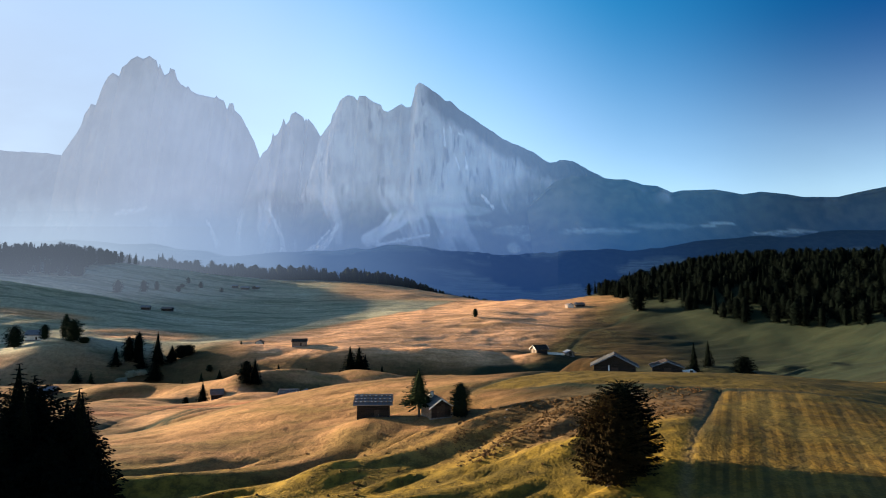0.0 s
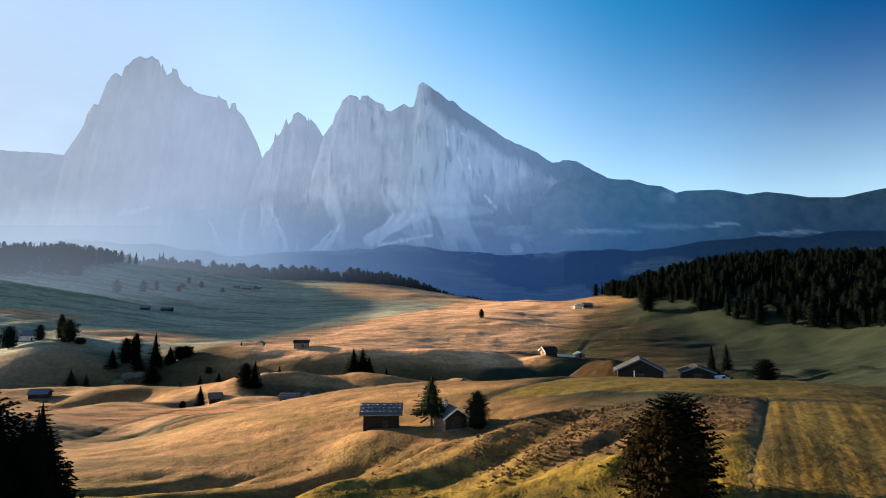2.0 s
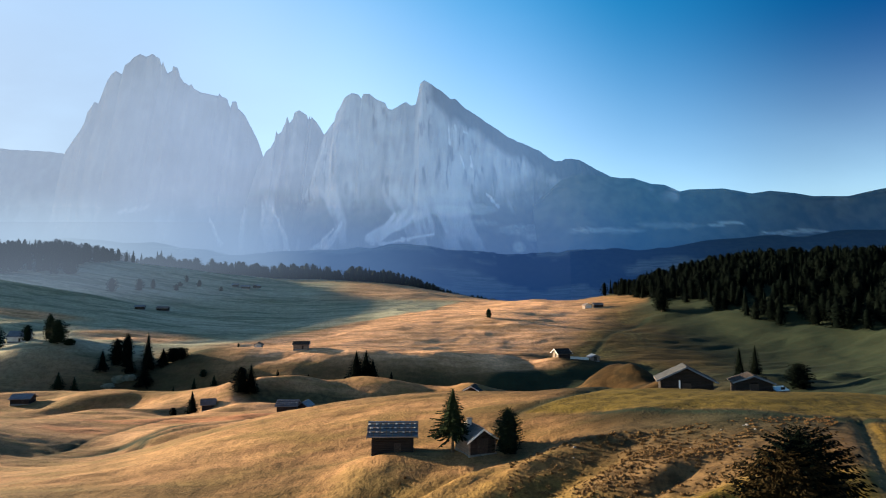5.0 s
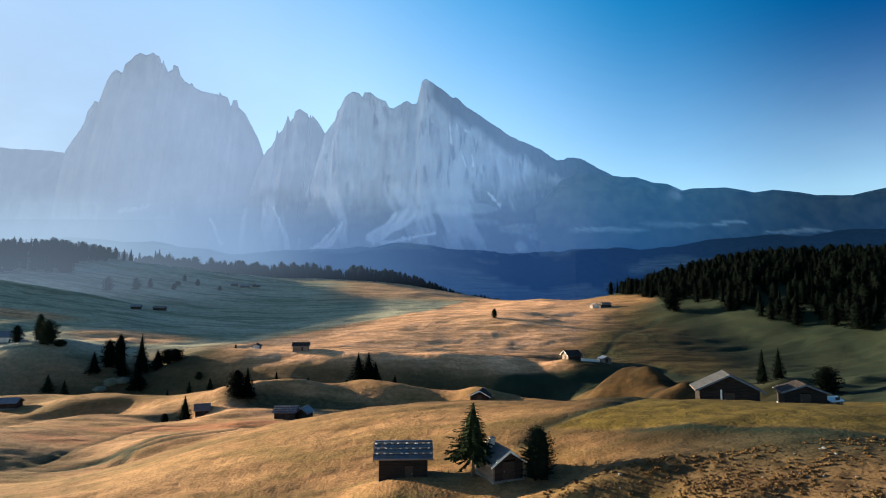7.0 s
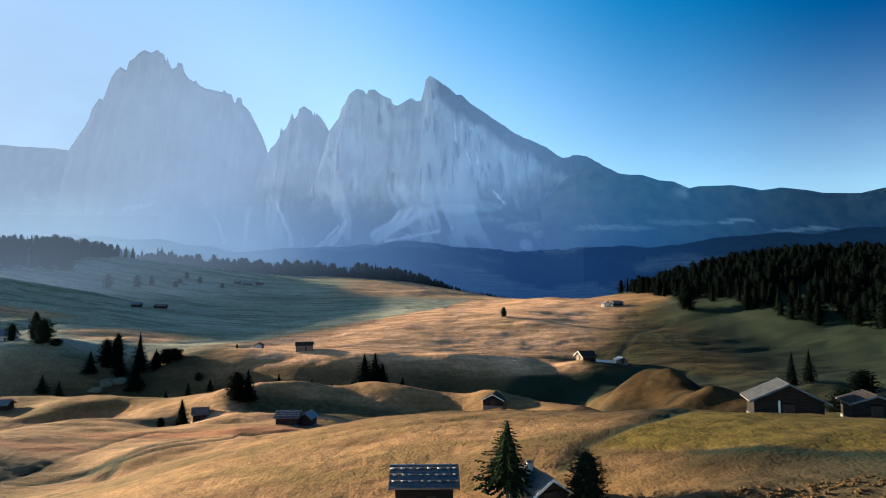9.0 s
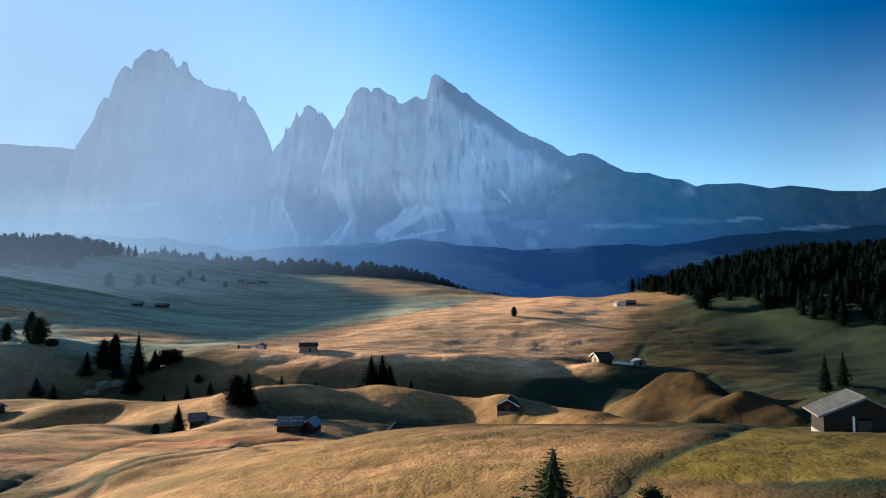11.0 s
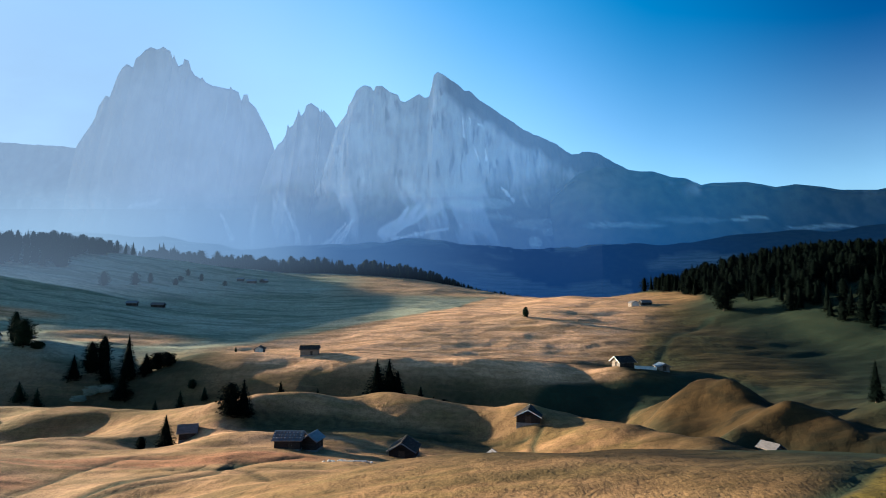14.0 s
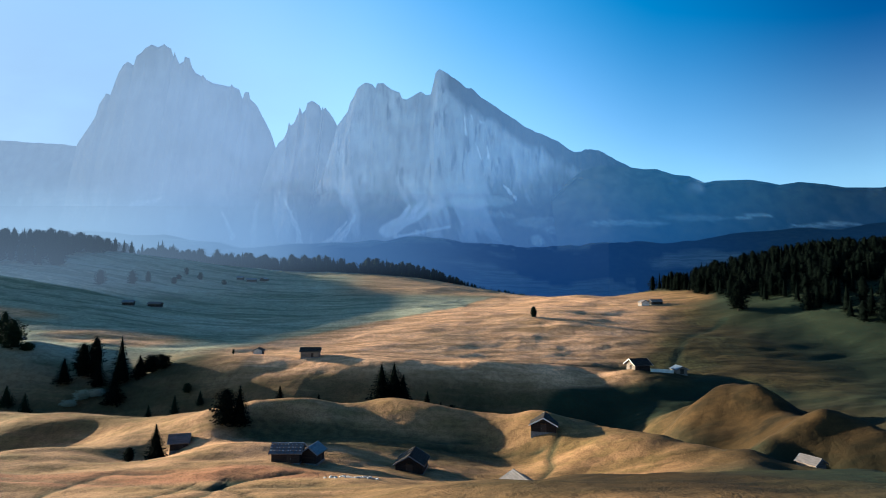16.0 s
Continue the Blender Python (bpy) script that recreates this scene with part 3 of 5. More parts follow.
strip = sstep(GY - strip_low, 0, 1.2) * sstep(strip_high - GY, 0, 1.5) * sstep(GX, 7, 9)
scrub = sstep(GX, 4, 22) * sstep(GY - 0.05 * GX, 90, 98) * (1 - sstep(GY - 0.12 * GX, 112, 122)) * (0.45 + 0.55 * sstep(patchy, 0.35, 0.6)) + bell(GX, GY, 22, 107, 34, 8) * sstep(patchy, 0.38, 0.62) + 0.7 * bell(GX, GY, 28, 158, 40, 9) * sstep(patchy, 0.45, 0.6) + 0.6 * bell(GX, GY, -30, 124, 8, 7)
earth = sum(np.exp(-(from_line(GX, GY, line) / (wide * 1.15)) ** 2) for line, wide in TRACKS)
dark_line = sum(np.exp(-(from_line(GX, GY, line) / (wide * 1.3)) ** 2) for line, wide in DARK_LINES) + 0.45 * sum(np.exp(-(from_line(GX, GY, line) / 0.75) ** 2) for line, wide in RUTS)
mound = sstep(bell(GX, GY, 60, 362, 17, 8), 0.3, 0.7)
# deep shade around the farm mound, painted through the wood tone
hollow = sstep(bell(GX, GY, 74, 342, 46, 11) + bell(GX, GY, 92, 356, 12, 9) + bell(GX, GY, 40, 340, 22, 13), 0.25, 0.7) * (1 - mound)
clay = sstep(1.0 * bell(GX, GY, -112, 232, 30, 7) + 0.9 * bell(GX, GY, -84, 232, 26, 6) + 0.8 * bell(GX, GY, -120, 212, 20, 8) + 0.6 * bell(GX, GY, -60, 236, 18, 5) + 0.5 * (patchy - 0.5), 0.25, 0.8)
# dimness of the east side and the clump's foot, put into the ground colour
painted_shade = (0.7 * sstep(GX, 80, 130) * (1 - sstep(GY, 315, 355)) + 0.95 * sstep(GX, 120, 172)) * sstep(GY, 200, 250) * (1 - sstep(GY, 520, 560)) + 0.9 * sstep(GX, 8, 42) * sstep(GY, 104, 118) * (1 - sstep(GY, 225, 250)) * (1 - mown) * (1 - 0.75 * strip) + 0.75 * bell(GX, GY, -150, 374, 24, 20) + 0.6 * sstep(patchy, 0.4, 0.6) * bell(GX, GY, -106, 190, 14, 16)
# real wood floor and field lines, plus painted shade on bank, cut and hollow
wood = painted_shade * (1 - mound) + 0.9 * hollow + 0.85 * dark_line + 0.95 * hedge + 0.7 * bell(GX, GY, 78, 334, 42, 13) * sstep(patchy, 0.3, 0.5) + sstep(GY, 960, 1100) + (0.30 + 0.22 * sstep(GX, -170, -110)) * np.exp(-(from_line(GX, GY + 3, BANK) / 23) ** 6) * (0.7 + 0.3 * sstep(patchy, 0.3, 0.55)) * (1 - sstep(GX - 0.4 * (GY - 340), 20, 60)) + 0.8 * np.exp(-(from_line(GX, GY, CUT) / 9) ** 2) + 0.4 * bell(GX, GY, -188, 362, 48, 17) + 0.95 * sstep(GX, 165, 180) * sstep(GY - (480 - 1.5 * np.maximum(GX - 186, 0) + 1.1 * np.maximum(206 - GX, 0)), -8, 6)
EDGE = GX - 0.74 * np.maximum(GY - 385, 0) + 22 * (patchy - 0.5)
shaded_heath = sstep(EDGE, 18, 66) * sstep(GY, 150, 178) * (1 - sstep(GY, 500, 560)) * (0.86 + 0.14 * sstep(patchy, 0.35, 0.6))
shaded_heath = shaded_heath * (1 - bell(GX, GY, 60, 362, 17, 8))
shaded_heath = np.maximum(shaded_heath, sstep(EDGE, 38, 66) * sstep(GY, 225, 250) * (1 - sstep(GY, 500, 560)))
shaded_heath = np.maximum(shaded_heath, 0.8 * sstep(GX, -2, 30) * sstep(GY, 92, 112) * (1 - sstep(GY, 205, 240)))
shaded_heath = np.maximum(shaded_heath, 0.85 * sstep(GX, -45, -5) * sstep(GY, 158, 170) * (1 - sstep(GY, 215, 240)))
shaded_heath = np.maximum(shaded_heath, 0.7 * sstep(GX, 30, 70) * sstep(GY, 60, 76) * (1 - sstep(GY, 116, 130)))
# where the ridge lip's shade is painted into the grass
lip_shade = sstep(patchy + 1.0 * bell(GX, GY, -60, 277, 38, 13) + 0.4 * bell(GX, GY, 18, 266, 40, 15) - 0.25, 0.45, 0.75) * sstep(GY, 225, 240) * (1 - sstep(GY, 330, 350)) * (1 - sstep(GX, -28, 4)) * sstep(GX, -115, -90)
knolls = np.clip(bell(GX, GY, 62, 296, 20, 13) + bell(GX, GY, 78, 304, 17, 14) + bell(GX, GY, 70, 264, 20, 10) + bell(GX, GY, 88, 272, 17, 11) + bell(GX, GY, 132, 284, 16, 13), 0, 1)
# painted dimness over the near east ground, weaker on the mounds
shaded_brown = (1 - 0.35 * knolls) * shaded_heath * (1 - sstep(GY, 315, 350) * (1 - 0.8 * sstep(GX, 120, 165))) * (1 - mown) * (1 - strip) * sstep(GX, -40, 10)
clear = 0.8 * sstep(fractal(GX / 330, GY / 150, 81, 4), 0.50, 0.60) * sstep(GX, -300, 200)
clear = np.maximum(clear, 0.9 * sstep(fractal(GX / 120, GY / 60, 87, 4), 0.47, 0.58) * sstep(GY, 2030, 2120) * (1 - sstep(GX, 500, 900)))
clear = clear * sstep(GY, 900, 1000)
scrub, shaded_heath = scrub * (1 - mown) * (1 - strip), shaded_heath * (1 - mown) * (1 - strip)
for key, values in (("sunlit_gold", sunlit_gold), ("green", green), ("lush", near_green), ("mown", mown), ("strip", strip), ("shaded_heath", shaded_heath), ("scrub", scrub), ("earth", 0.8 * earth), ("lip_shade", 0.85 * lip_shade), ("clay", 0.85 * clay), ("knoll", knolls), ("shaded_brown", shaded_brown), ("wood", wood * (1 - clear))):
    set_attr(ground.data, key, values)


# ---- mountains ----
def ridged(x, y, seed, octaves=4):
    total, size = 0, 1.0
    for k in range(octaves):
        total = total + size * (1 - np.abs(2 * smooth_noise(x * 2 ** k + 5.7 * k, y * 2 ** k, seed + k) - 1))
        size *= 0.5
    return total / 1.9


def massif(name, label, crest, y0, talus, foot, seed, buttress, jag, columns=420, steps=84, steep=0.33, alp=0.0, fluted=0.3, slab=None, screes=(), pastures=()):
    """A range: a crest line, a cliff below it with buttresses and gullies, and a fan of scree and grass at its foot."""
    cx, cz = [p[0] for p in crest], [p[1] for p in crest]
    x = np.linspace(cx[0], cx[-1], columns)
    top = np.interp(x, cx, cz)
    top = top + jag * (fractal(x / 26, x * 0 + seed, seed, 4) - 0.5) * sstep(top, talus, talus + 160)
    edge = talus + 110 * (fractal(x / 130, x * 0 + 3, seed + 20, 3) - 0.5)
    edge = np.minimum(edge, top - 20)
    s = np.linspace(0, 1, steps)
    X = np.repeat(x[:, None], steps, 1)
    T, E = top[:, None], edge[:, None]
    cliff = np.clip(s[None] / 0.62, 0, 1)
    apron = np.clip((s[None] - 0.62) / 0.38, 0, 1)
    Z = T + (E - T) * cliff + (foot - E) * apron ** 0.9
    out = (T - E) * steep * cliff ** 1.25 + (E - foot) * 0.7 * apron ** 1.1
    pillars = ridged(X / 210, Z / 1500, seed + 5, 3) * 1.25 + 0.3 * ridged(X / 52, Z / 330, seed + 9)
    Yf = y0 - out - buttress * (pillars - 0.3) * np.sin(np.pi * np.clip(cliff * 0.93 + 0.07, 0, 1)) ** 0.6 * (1 - apron) - 0.35 * buttress * ridged(X / 120, Z / 300, seed + 13) * apron
    # plain far side, so that the range is a solid form
    back = np.linspace(1, 0, 14)[:-1]
    Xb = np.repeat(x[:, None], 13, 1)
    Zb = foot + (T - foot) * (1 - back[None]) ** 1.3
    Yb = y0 + 900 * back[None] * (T - foot) / 900
    XX, YY, ZZ = np.concatenate([Xb, X], 1), np.concatenate([Yb, Yf], 1), np.concatenate([Zb, Z], 1)
    me = grid_mesh(name, XX, YY, ZZ)
    ob = new(name, me)
    me.materials.append(ROCK)
    fans = (1 - alp) * sstep(fractal(XX / 95 + ZZ / 260, ZZ / 380, seed + 31, 4), 0.52, 0.66) * sstep(ZZ, foot + 40, foot + 190) * (1 - sstep(ZZ, talus - 10, talus + 90)) * 0.5
    for ax, az, bx, bz, wide in screes:
        line = from_line(XX, ZZ, [(ax, az), (0.55 * ax + 0.45 * bx + wide * 0.5, 0.5 * (az + bz)), (bx, bz)])
        grow = wide * (0.35 + 0.9 * np.clip((az - ZZ) / max(az - bz, 1), 0, 1))
        fans = np.maximum(fans, 1 - sstep(line + 10 * (fractal(XX / 25, ZZ / 25, seed + 37, 3) - 0.5), grow * 0.6, grow))
    grass = (1 - sstep(ZZ + 300 * (fractal(XX / 120, ZZ / 170, seed + 41, 4) - 0.5), talus - 150, talus + 150)) * (1 - 0.6 * fans)
    green = sum((k * sstep(bell(XX, ZZ, a, b, rx, rz) * (0.5 + fractal(XX / 60, ZZ / 40, seed + 53, 4)), 0.3, 0.6) for a, b, rx, rz, k in pastures), np.zeros(XX.shape))
    set_attr(me, "pasture", green)
    set_attr(me, "scree", fans)
    set_attr(me, "alp", np.maximum(grass, alp * sstep(fractal(XX / 120, ZZ / 120, seed + 47, 4) + 0.25 * alp, 0.3, 0.6)))
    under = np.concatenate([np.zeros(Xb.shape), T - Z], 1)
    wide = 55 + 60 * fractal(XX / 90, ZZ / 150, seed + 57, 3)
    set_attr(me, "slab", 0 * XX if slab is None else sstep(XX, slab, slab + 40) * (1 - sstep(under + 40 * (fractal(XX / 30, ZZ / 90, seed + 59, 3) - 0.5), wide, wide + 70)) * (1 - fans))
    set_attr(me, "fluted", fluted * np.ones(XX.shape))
    return tagged(ob, label, "mountain", kind="structure")


massif("backdrop_mountain_west", "blocky pale limestone massif with a jagged summit crest in morning haze",
       [(-2230, 420), (-2196, 717), (-2195, 822), (-2186, 842), (-2119, 941), (-2090, 997), (-2076, 1060), (-2040, 1120), (-2013, 1113), (-1990, 1186), (-1967, 1246), (-1946, 1287), (-1920, 1307),
        (-1883, 1287), (-1869, 1340), (-1844, 1354), (-1819, 1387), (-1783, 1404), (-1750, 1391), (-1714, 1407), (-1674, 1384), (-1659, 1337), (-1653, 1367), (-1646, 1343), (-1621, 1293), (-1595, 1306),
        (-1590, 1333), (-1563, 1326), (-1552, 1280), (-1521, 1236), (-1490, 1219), (-1481, 1229), (-1460, 1196), (-1420, 1176), (-1322, 1159), (-1316, 1173), (-1302, 1153), (-1269, 1139), (-1251, 1090),
        (-1239, 1126), (-1216, 1126), (-1205, 1086), (-1162, 1040), (-1086, 895), (-1024, 718), (-880, 420)],
       3300, 470, 120, 3, 34, 9, columns=620, steep=0.25, fluted=0.10, screes=[(-1274, 420, -1185, 278, 13), (-1588, 492, -1728, 450, 16)])
massif("backdrop_mountain_tower", "slender pinnacled limestone tower between two larger peaks in haze",
       [(-1120, 430), (-1033, 717), (-992, 795), (-968, 817), (-947, 858), (-939, 911), (-929, 892), (-911, 905), (-891, 958), (-882, 996), (-869, 958), (-851, 980), (-842, 1015), (-818, 1028), (-774, 1002),
        (-764, 974), (-758, 996), (-752, 974), (-746, 990), (-718, 961), (-698, 930), (-673, 886), (-633, 717), (-560, 500)],
       3150, 480, 120, 23, 30, 7, columns=320, fluted=0.15, screes=[(-905, 462, -815, 321, 11), (-815, 330, -775, 212, 17)])
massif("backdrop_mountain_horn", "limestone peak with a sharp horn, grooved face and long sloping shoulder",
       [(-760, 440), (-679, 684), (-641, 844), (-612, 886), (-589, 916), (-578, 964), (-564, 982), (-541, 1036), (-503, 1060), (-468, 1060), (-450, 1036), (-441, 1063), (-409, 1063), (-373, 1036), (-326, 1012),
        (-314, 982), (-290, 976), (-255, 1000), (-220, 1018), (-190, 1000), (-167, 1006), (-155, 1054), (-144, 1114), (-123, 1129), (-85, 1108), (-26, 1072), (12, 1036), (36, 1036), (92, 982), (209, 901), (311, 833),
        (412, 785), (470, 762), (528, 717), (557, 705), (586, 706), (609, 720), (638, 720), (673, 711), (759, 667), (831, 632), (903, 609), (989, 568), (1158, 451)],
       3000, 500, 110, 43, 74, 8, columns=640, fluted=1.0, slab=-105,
       screes=[(-500, 345, -590, 205, 26), (-533, 321, -690, 175, 18), (-196, 425, -340, 270, 26), (-253, 404, -360, 280, 22), (-160, 400, -280, 320, 24), (3, 315, -310, 252, 9), (190, 515, 225, 480, 7), (222, 485, 250, 448, 6),
               (52, 735, 84, 640, 6), (2, 870, 8, 770, 6), (112, 710, 118, 645, 5), (70, 846, 104, 826, 4), (36, 872, 42, 848, 3), (640, 520, 710, 408, 13)],
       pastures=[(333, 241, 36, 30, 0.9), (470, 290, 130, 26, 0.7), (680, 285, 170, 20, 0.65), (0, 415, 110, 34, 0.9), (-190, 390, 90, 34, 0.8), (150, 430, 90, 30, 0.5), (170, 360, 90, 20, 0.35), (360, 330, 130, 30, 0.5)])
massif("backdrop_ridge_east", "long dark wooded ridge running down from the peaks",
       [(401, 440), (535, 560), (615, 590), (760, 578), (826, 570), (879, 570), (957, 543), (1023, 538), (1093, 506), (1141, 517), (1299, 522), (1430, 498), (1522, 512), (1640, 499), (1718, 485), (1888, 486), (1955, 502),
        (2029, 518), (2219, 555), (2505, 524), (3300, 540)],
       2750, 500, 120, 63, 26, 8, columns=260, steep=0.9, alp=1.0, fluted=0.0, pastures=[(700, 300, 170, 14, 0.6), (1000, 330, 160, 16, 0.4), (1210, 334, 36, 9, 0.9), (1290, 348, 70, 8, 1.0), (1470, 296, 90, 10, 0.8), (1610, 308, 130, 9, 0.9)])
massif("backdrop_ridge_west", "flat-topped distant ridge pale in morning haze",
       [(-4232, 1039), (-3648, 1031), (-3064, 1004), (-2947, 992), (-2715, 981), (-2582, 961), (-2440, 884), (-2279, 729), (-1900, 500)],
       3900, 600, 150, 83, 40, 8, columns=160, steep=0.6, fluted=0.0)

# high range towards the sun, out of view, added to keep the peaks in shade
massif("backdrop_shade_range", "unseen high range added towards the morning sun to shade the peaks",
       [(-1000, 1300), (-800, 1900), (-300, 2150), (200, 2200), (650, 2150), (850, 2000), (960, 1300)],
       0, 600, 120, 103, 40, 60, columns=120).matrix_world = pose(-4600, 4630, 0, 0, 0, 90)


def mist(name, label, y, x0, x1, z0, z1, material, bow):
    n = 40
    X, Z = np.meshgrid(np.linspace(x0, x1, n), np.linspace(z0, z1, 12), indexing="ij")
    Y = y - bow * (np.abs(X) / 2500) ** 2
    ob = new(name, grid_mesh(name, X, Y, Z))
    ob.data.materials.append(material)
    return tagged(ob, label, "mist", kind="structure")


# emitting sheets stand in for haze; the valley one also darkens its east side
mist("backdrop_haze_sheet_meadow", "glowing see-through sheet painted as haze over the high shaded meadow", 560, -540, -60, -10, 90,
     haze_sheet_material("meadow_haze_glow", ((-420, (0.092, 0.112, 0.150)), (-60, (0.08, 0.10, 0.13))), 0.34, (-420, -60, 1.0, 0.0), (6, 30, 0.0, 1.0), (38, 70, 1.0, 0.8)), 0)
mist("backdrop_haze_sheet_crest", "glowing see-through sheet painted as haze along the far wooded crest", 805, -760, 160, 0, 140,
     haze_sheet_material("crest_haze_glow", ((-500, (0.10, 0.125, 0.17)), (140, (0.04, 0.06, 0.11))), 0.28, (-500, 140, 1.0, 0.15), (18, 62, 0.0, 1.0), (62, 135, 1.0, 0.3)), 0)
mist("backdrop_haze_sheet_valley", "glowing see-through sheet painted as blue haze over the valley", 1620, -1480, 1480, -60, 900,
     haze_sheet_material("valley_haze_glow", ((-1100, (0.142, 0.182, 0.232)), (-600, (0.075, 0.112, 0.178)), (-300, (0.026, 0.052, 0.112)), (200, (0.006, 0.020, 0.068)), (900, (0.003, 0.010, 0.028))), 0.86, (-1000, 500, 1.0, 0.62), (130, 330, 1.0, 0.0)), 300)
mist("backdrop_haze_sheet_peaks", "glowing see-through sheet painted as bright haze before the limestone peaks", 2340, -2250, 2250, 60, 1700,
     haze_sheet_material("peak_haze_glow", ((-1500, (0.112, 0.133, 0.178)), (-700, (0.126, 0.157, 0.226)), (-350, (0.148, 0.196, 0.290)), (150, (0.106, 0.178, 0.318)), (800, (0.022, 0.082, 0.185)), (1500, (0.005, 0.024, 0.064))), 0.78, (-1300, -150, 1.0, 0.40), (500, 1900, 1.0, 0.0)), 300)


# ---- helpers for things ----
def part(name, bm, material, parent, label="", smooth=False):
    """Links a bmesh as one mesh object under a thing or a part."""
    me = bpy.data.meshes.new(name)
    bm.to_mesh(me)
    bm.free()
    if smooth:
        me.polygons.foreach_set("use_smooth", np.ones(len(me.polygons), bool))
    me.materials.append(material)
    ob = new(name, me)
    ob.parent = parent
    return tagged(ob, label) if label else ob


def thing(name, m, label, category, group=""):
    ob = new(name)
    ob.empty_display_size = 0.5
    ob.matrix_world = m
    return tagged(ob, label, category, group)


def box(bm, x0, x1, y0, y1, z0, z1, bevel=0.0):
    v = [bm.verts.new(p) for p in ((x0, y0, z0), (x1, y0, z0), (x1, y1, z0), (x0, y1, z0), (x0, y0, z1), (x1, y0, z1), (x1, y1, z1), (x0, y1, z1))]
    faces = [bm.faces.new([v[i] for i in f]) for f in ((3, 2, 1, 0), (4, 5, 6, 7), (0, 1, 5, 4), (1, 2, 6, 5), (2, 3, 7, 6), (3, 0, 4, 7))]
    if bevel:
        bmesh.ops.bevel(bm, geom=list({e for f in faces for e in f.edges}), offset=bevel, segments=1, affect="EDGES")
    return v


def raw_mesh(name, verts, faces, material):
    me = bpy.data.meshes.new(name)
    me.from_pydata(verts, [], faces)
    me.materials.append(material)
    return me


# ---- trees ----
def crown_data(height, width, seed, whorls, per, sprays, shape):
    """Branch whorls of small drooping needle sprays round a stem; an uneven outline with gaps. Returns corners and faces."""
    rnd = random.Random(seed)
    verts, faces = [], []
    low = {"spruce": 0.06, "bare": 0.27, "pine": 0.05}[shape]
    lean = [1 + 0.22 * math.sin(2.1 * k + seed) for k in range(7)]
    for i in range(whorls):
        u = (i + 0.3 * rnd.random()) / whorls
        z = height * (low + (0.985 - low) * u)
        if shape == "pine":
            reach = max(0.08, (1 - u ** 3.4) ** 0.62) * min(1, 0.78 + 0.9 * u)
        else:
            reach = (1 - u) ** 0.86 * 0.97 + 0.03
            reach *= 0.72 + 0.28 * min(1, u / 0.12)
        for j in range(max(4, round(per * (0.45 + 0.55 * reach)))):
            a = 6.2832 * (j + rnd.random() * 0.9) / max(4, round(per * (0.45 + 0.55 * reach))) + i * 1.3
            r = width / 2 * reach * rnd.uniform(0.62, 1.12) * lean[int(a * 1.11) % 7]
            droop = rnd.uniform(0.14, 0.34) if shape != "pine" else rnd.uniform(-0.35, 0.05)
            ca, sa = math.cos(a), math.sin(a)
            for k in range(sprays):
                f = 0.30 + 0.70 * (k + rnd.random()) / sprays
                px, py, pz = ca * r * f, sa * r * f, z - droop * r * f + 0.10 * r * f * f
                side = rnd.choice((-1, 1)) * rnd.uniform(0.25, 0.9)
                long = (0.34 * r + 0.05 * height / 10 + 0.12) * rnd.uniform(0.6, 1.15) * (1.25 if sprays < 3 else 0.8 if sprays < 5 else 0.58 if sprays < 10 else 0.46 if sprays < 16 else 0.30)
                b = a + side
                tx, ty, tz = px + math.cos(b) * long, py + math.sin(b) * long, pz - long * rnd.uniform(0.15, 0.65)
                wide = long * rnd.uniform(0.26, 0.42)
                qx, qy = -math.sin(b) * wide, math.cos(b) * wide
                mx, my, mz = (px + tx) / 2, (py + ty) / 2, (pz + tz) / 2
                n = len(verts)
                verts += [(px, py, pz), (mx + qx, my + qy, mz - wide * 0.5), (tx, ty, tz), (mx - qx, my - qy, mz - wide * 0.5), (mx, my, mz + wide * 0.35)]
                faces += [(n, n + 1, n + 4), (n + 1, n + 2, n + 4), (n + 2, n + 3, n + 4), (n + 3, n, n + 4)]
    # the dense shaded heart of the crown
    rings, around = 9, 8
    n = len(verts)
    for i in range(rings):
        u = i / (rings - 1)
        reach = ((1 - u ** 3.4) ** 0.62 * min(1, 0.78 + 0.9 * u) if shape == "pine" else (1 - u)) * (0.46 if shape == "bare" else 0.56)
        for j in range(around):
            r = width / 2 * reach * rnd.uniform(0.75, 1.2) + 0.02
            a = 6.2832 * (j + 0.4 * rnd.random()) / around
            verts.append((r * math.cos(a), r * math.sin(a), height * (low + 0.02 + (0.93 - low) * u) + 0.02 * height * rnd.random()))
    for i in range(rings - 1):
        for j in range(around):
            k = (j + 1) % around
            faces.append((n + i * around + j, n + i * around + k, n + (i + 1) * around + k, n + (i + 1) * around + j))
    return verts, faces


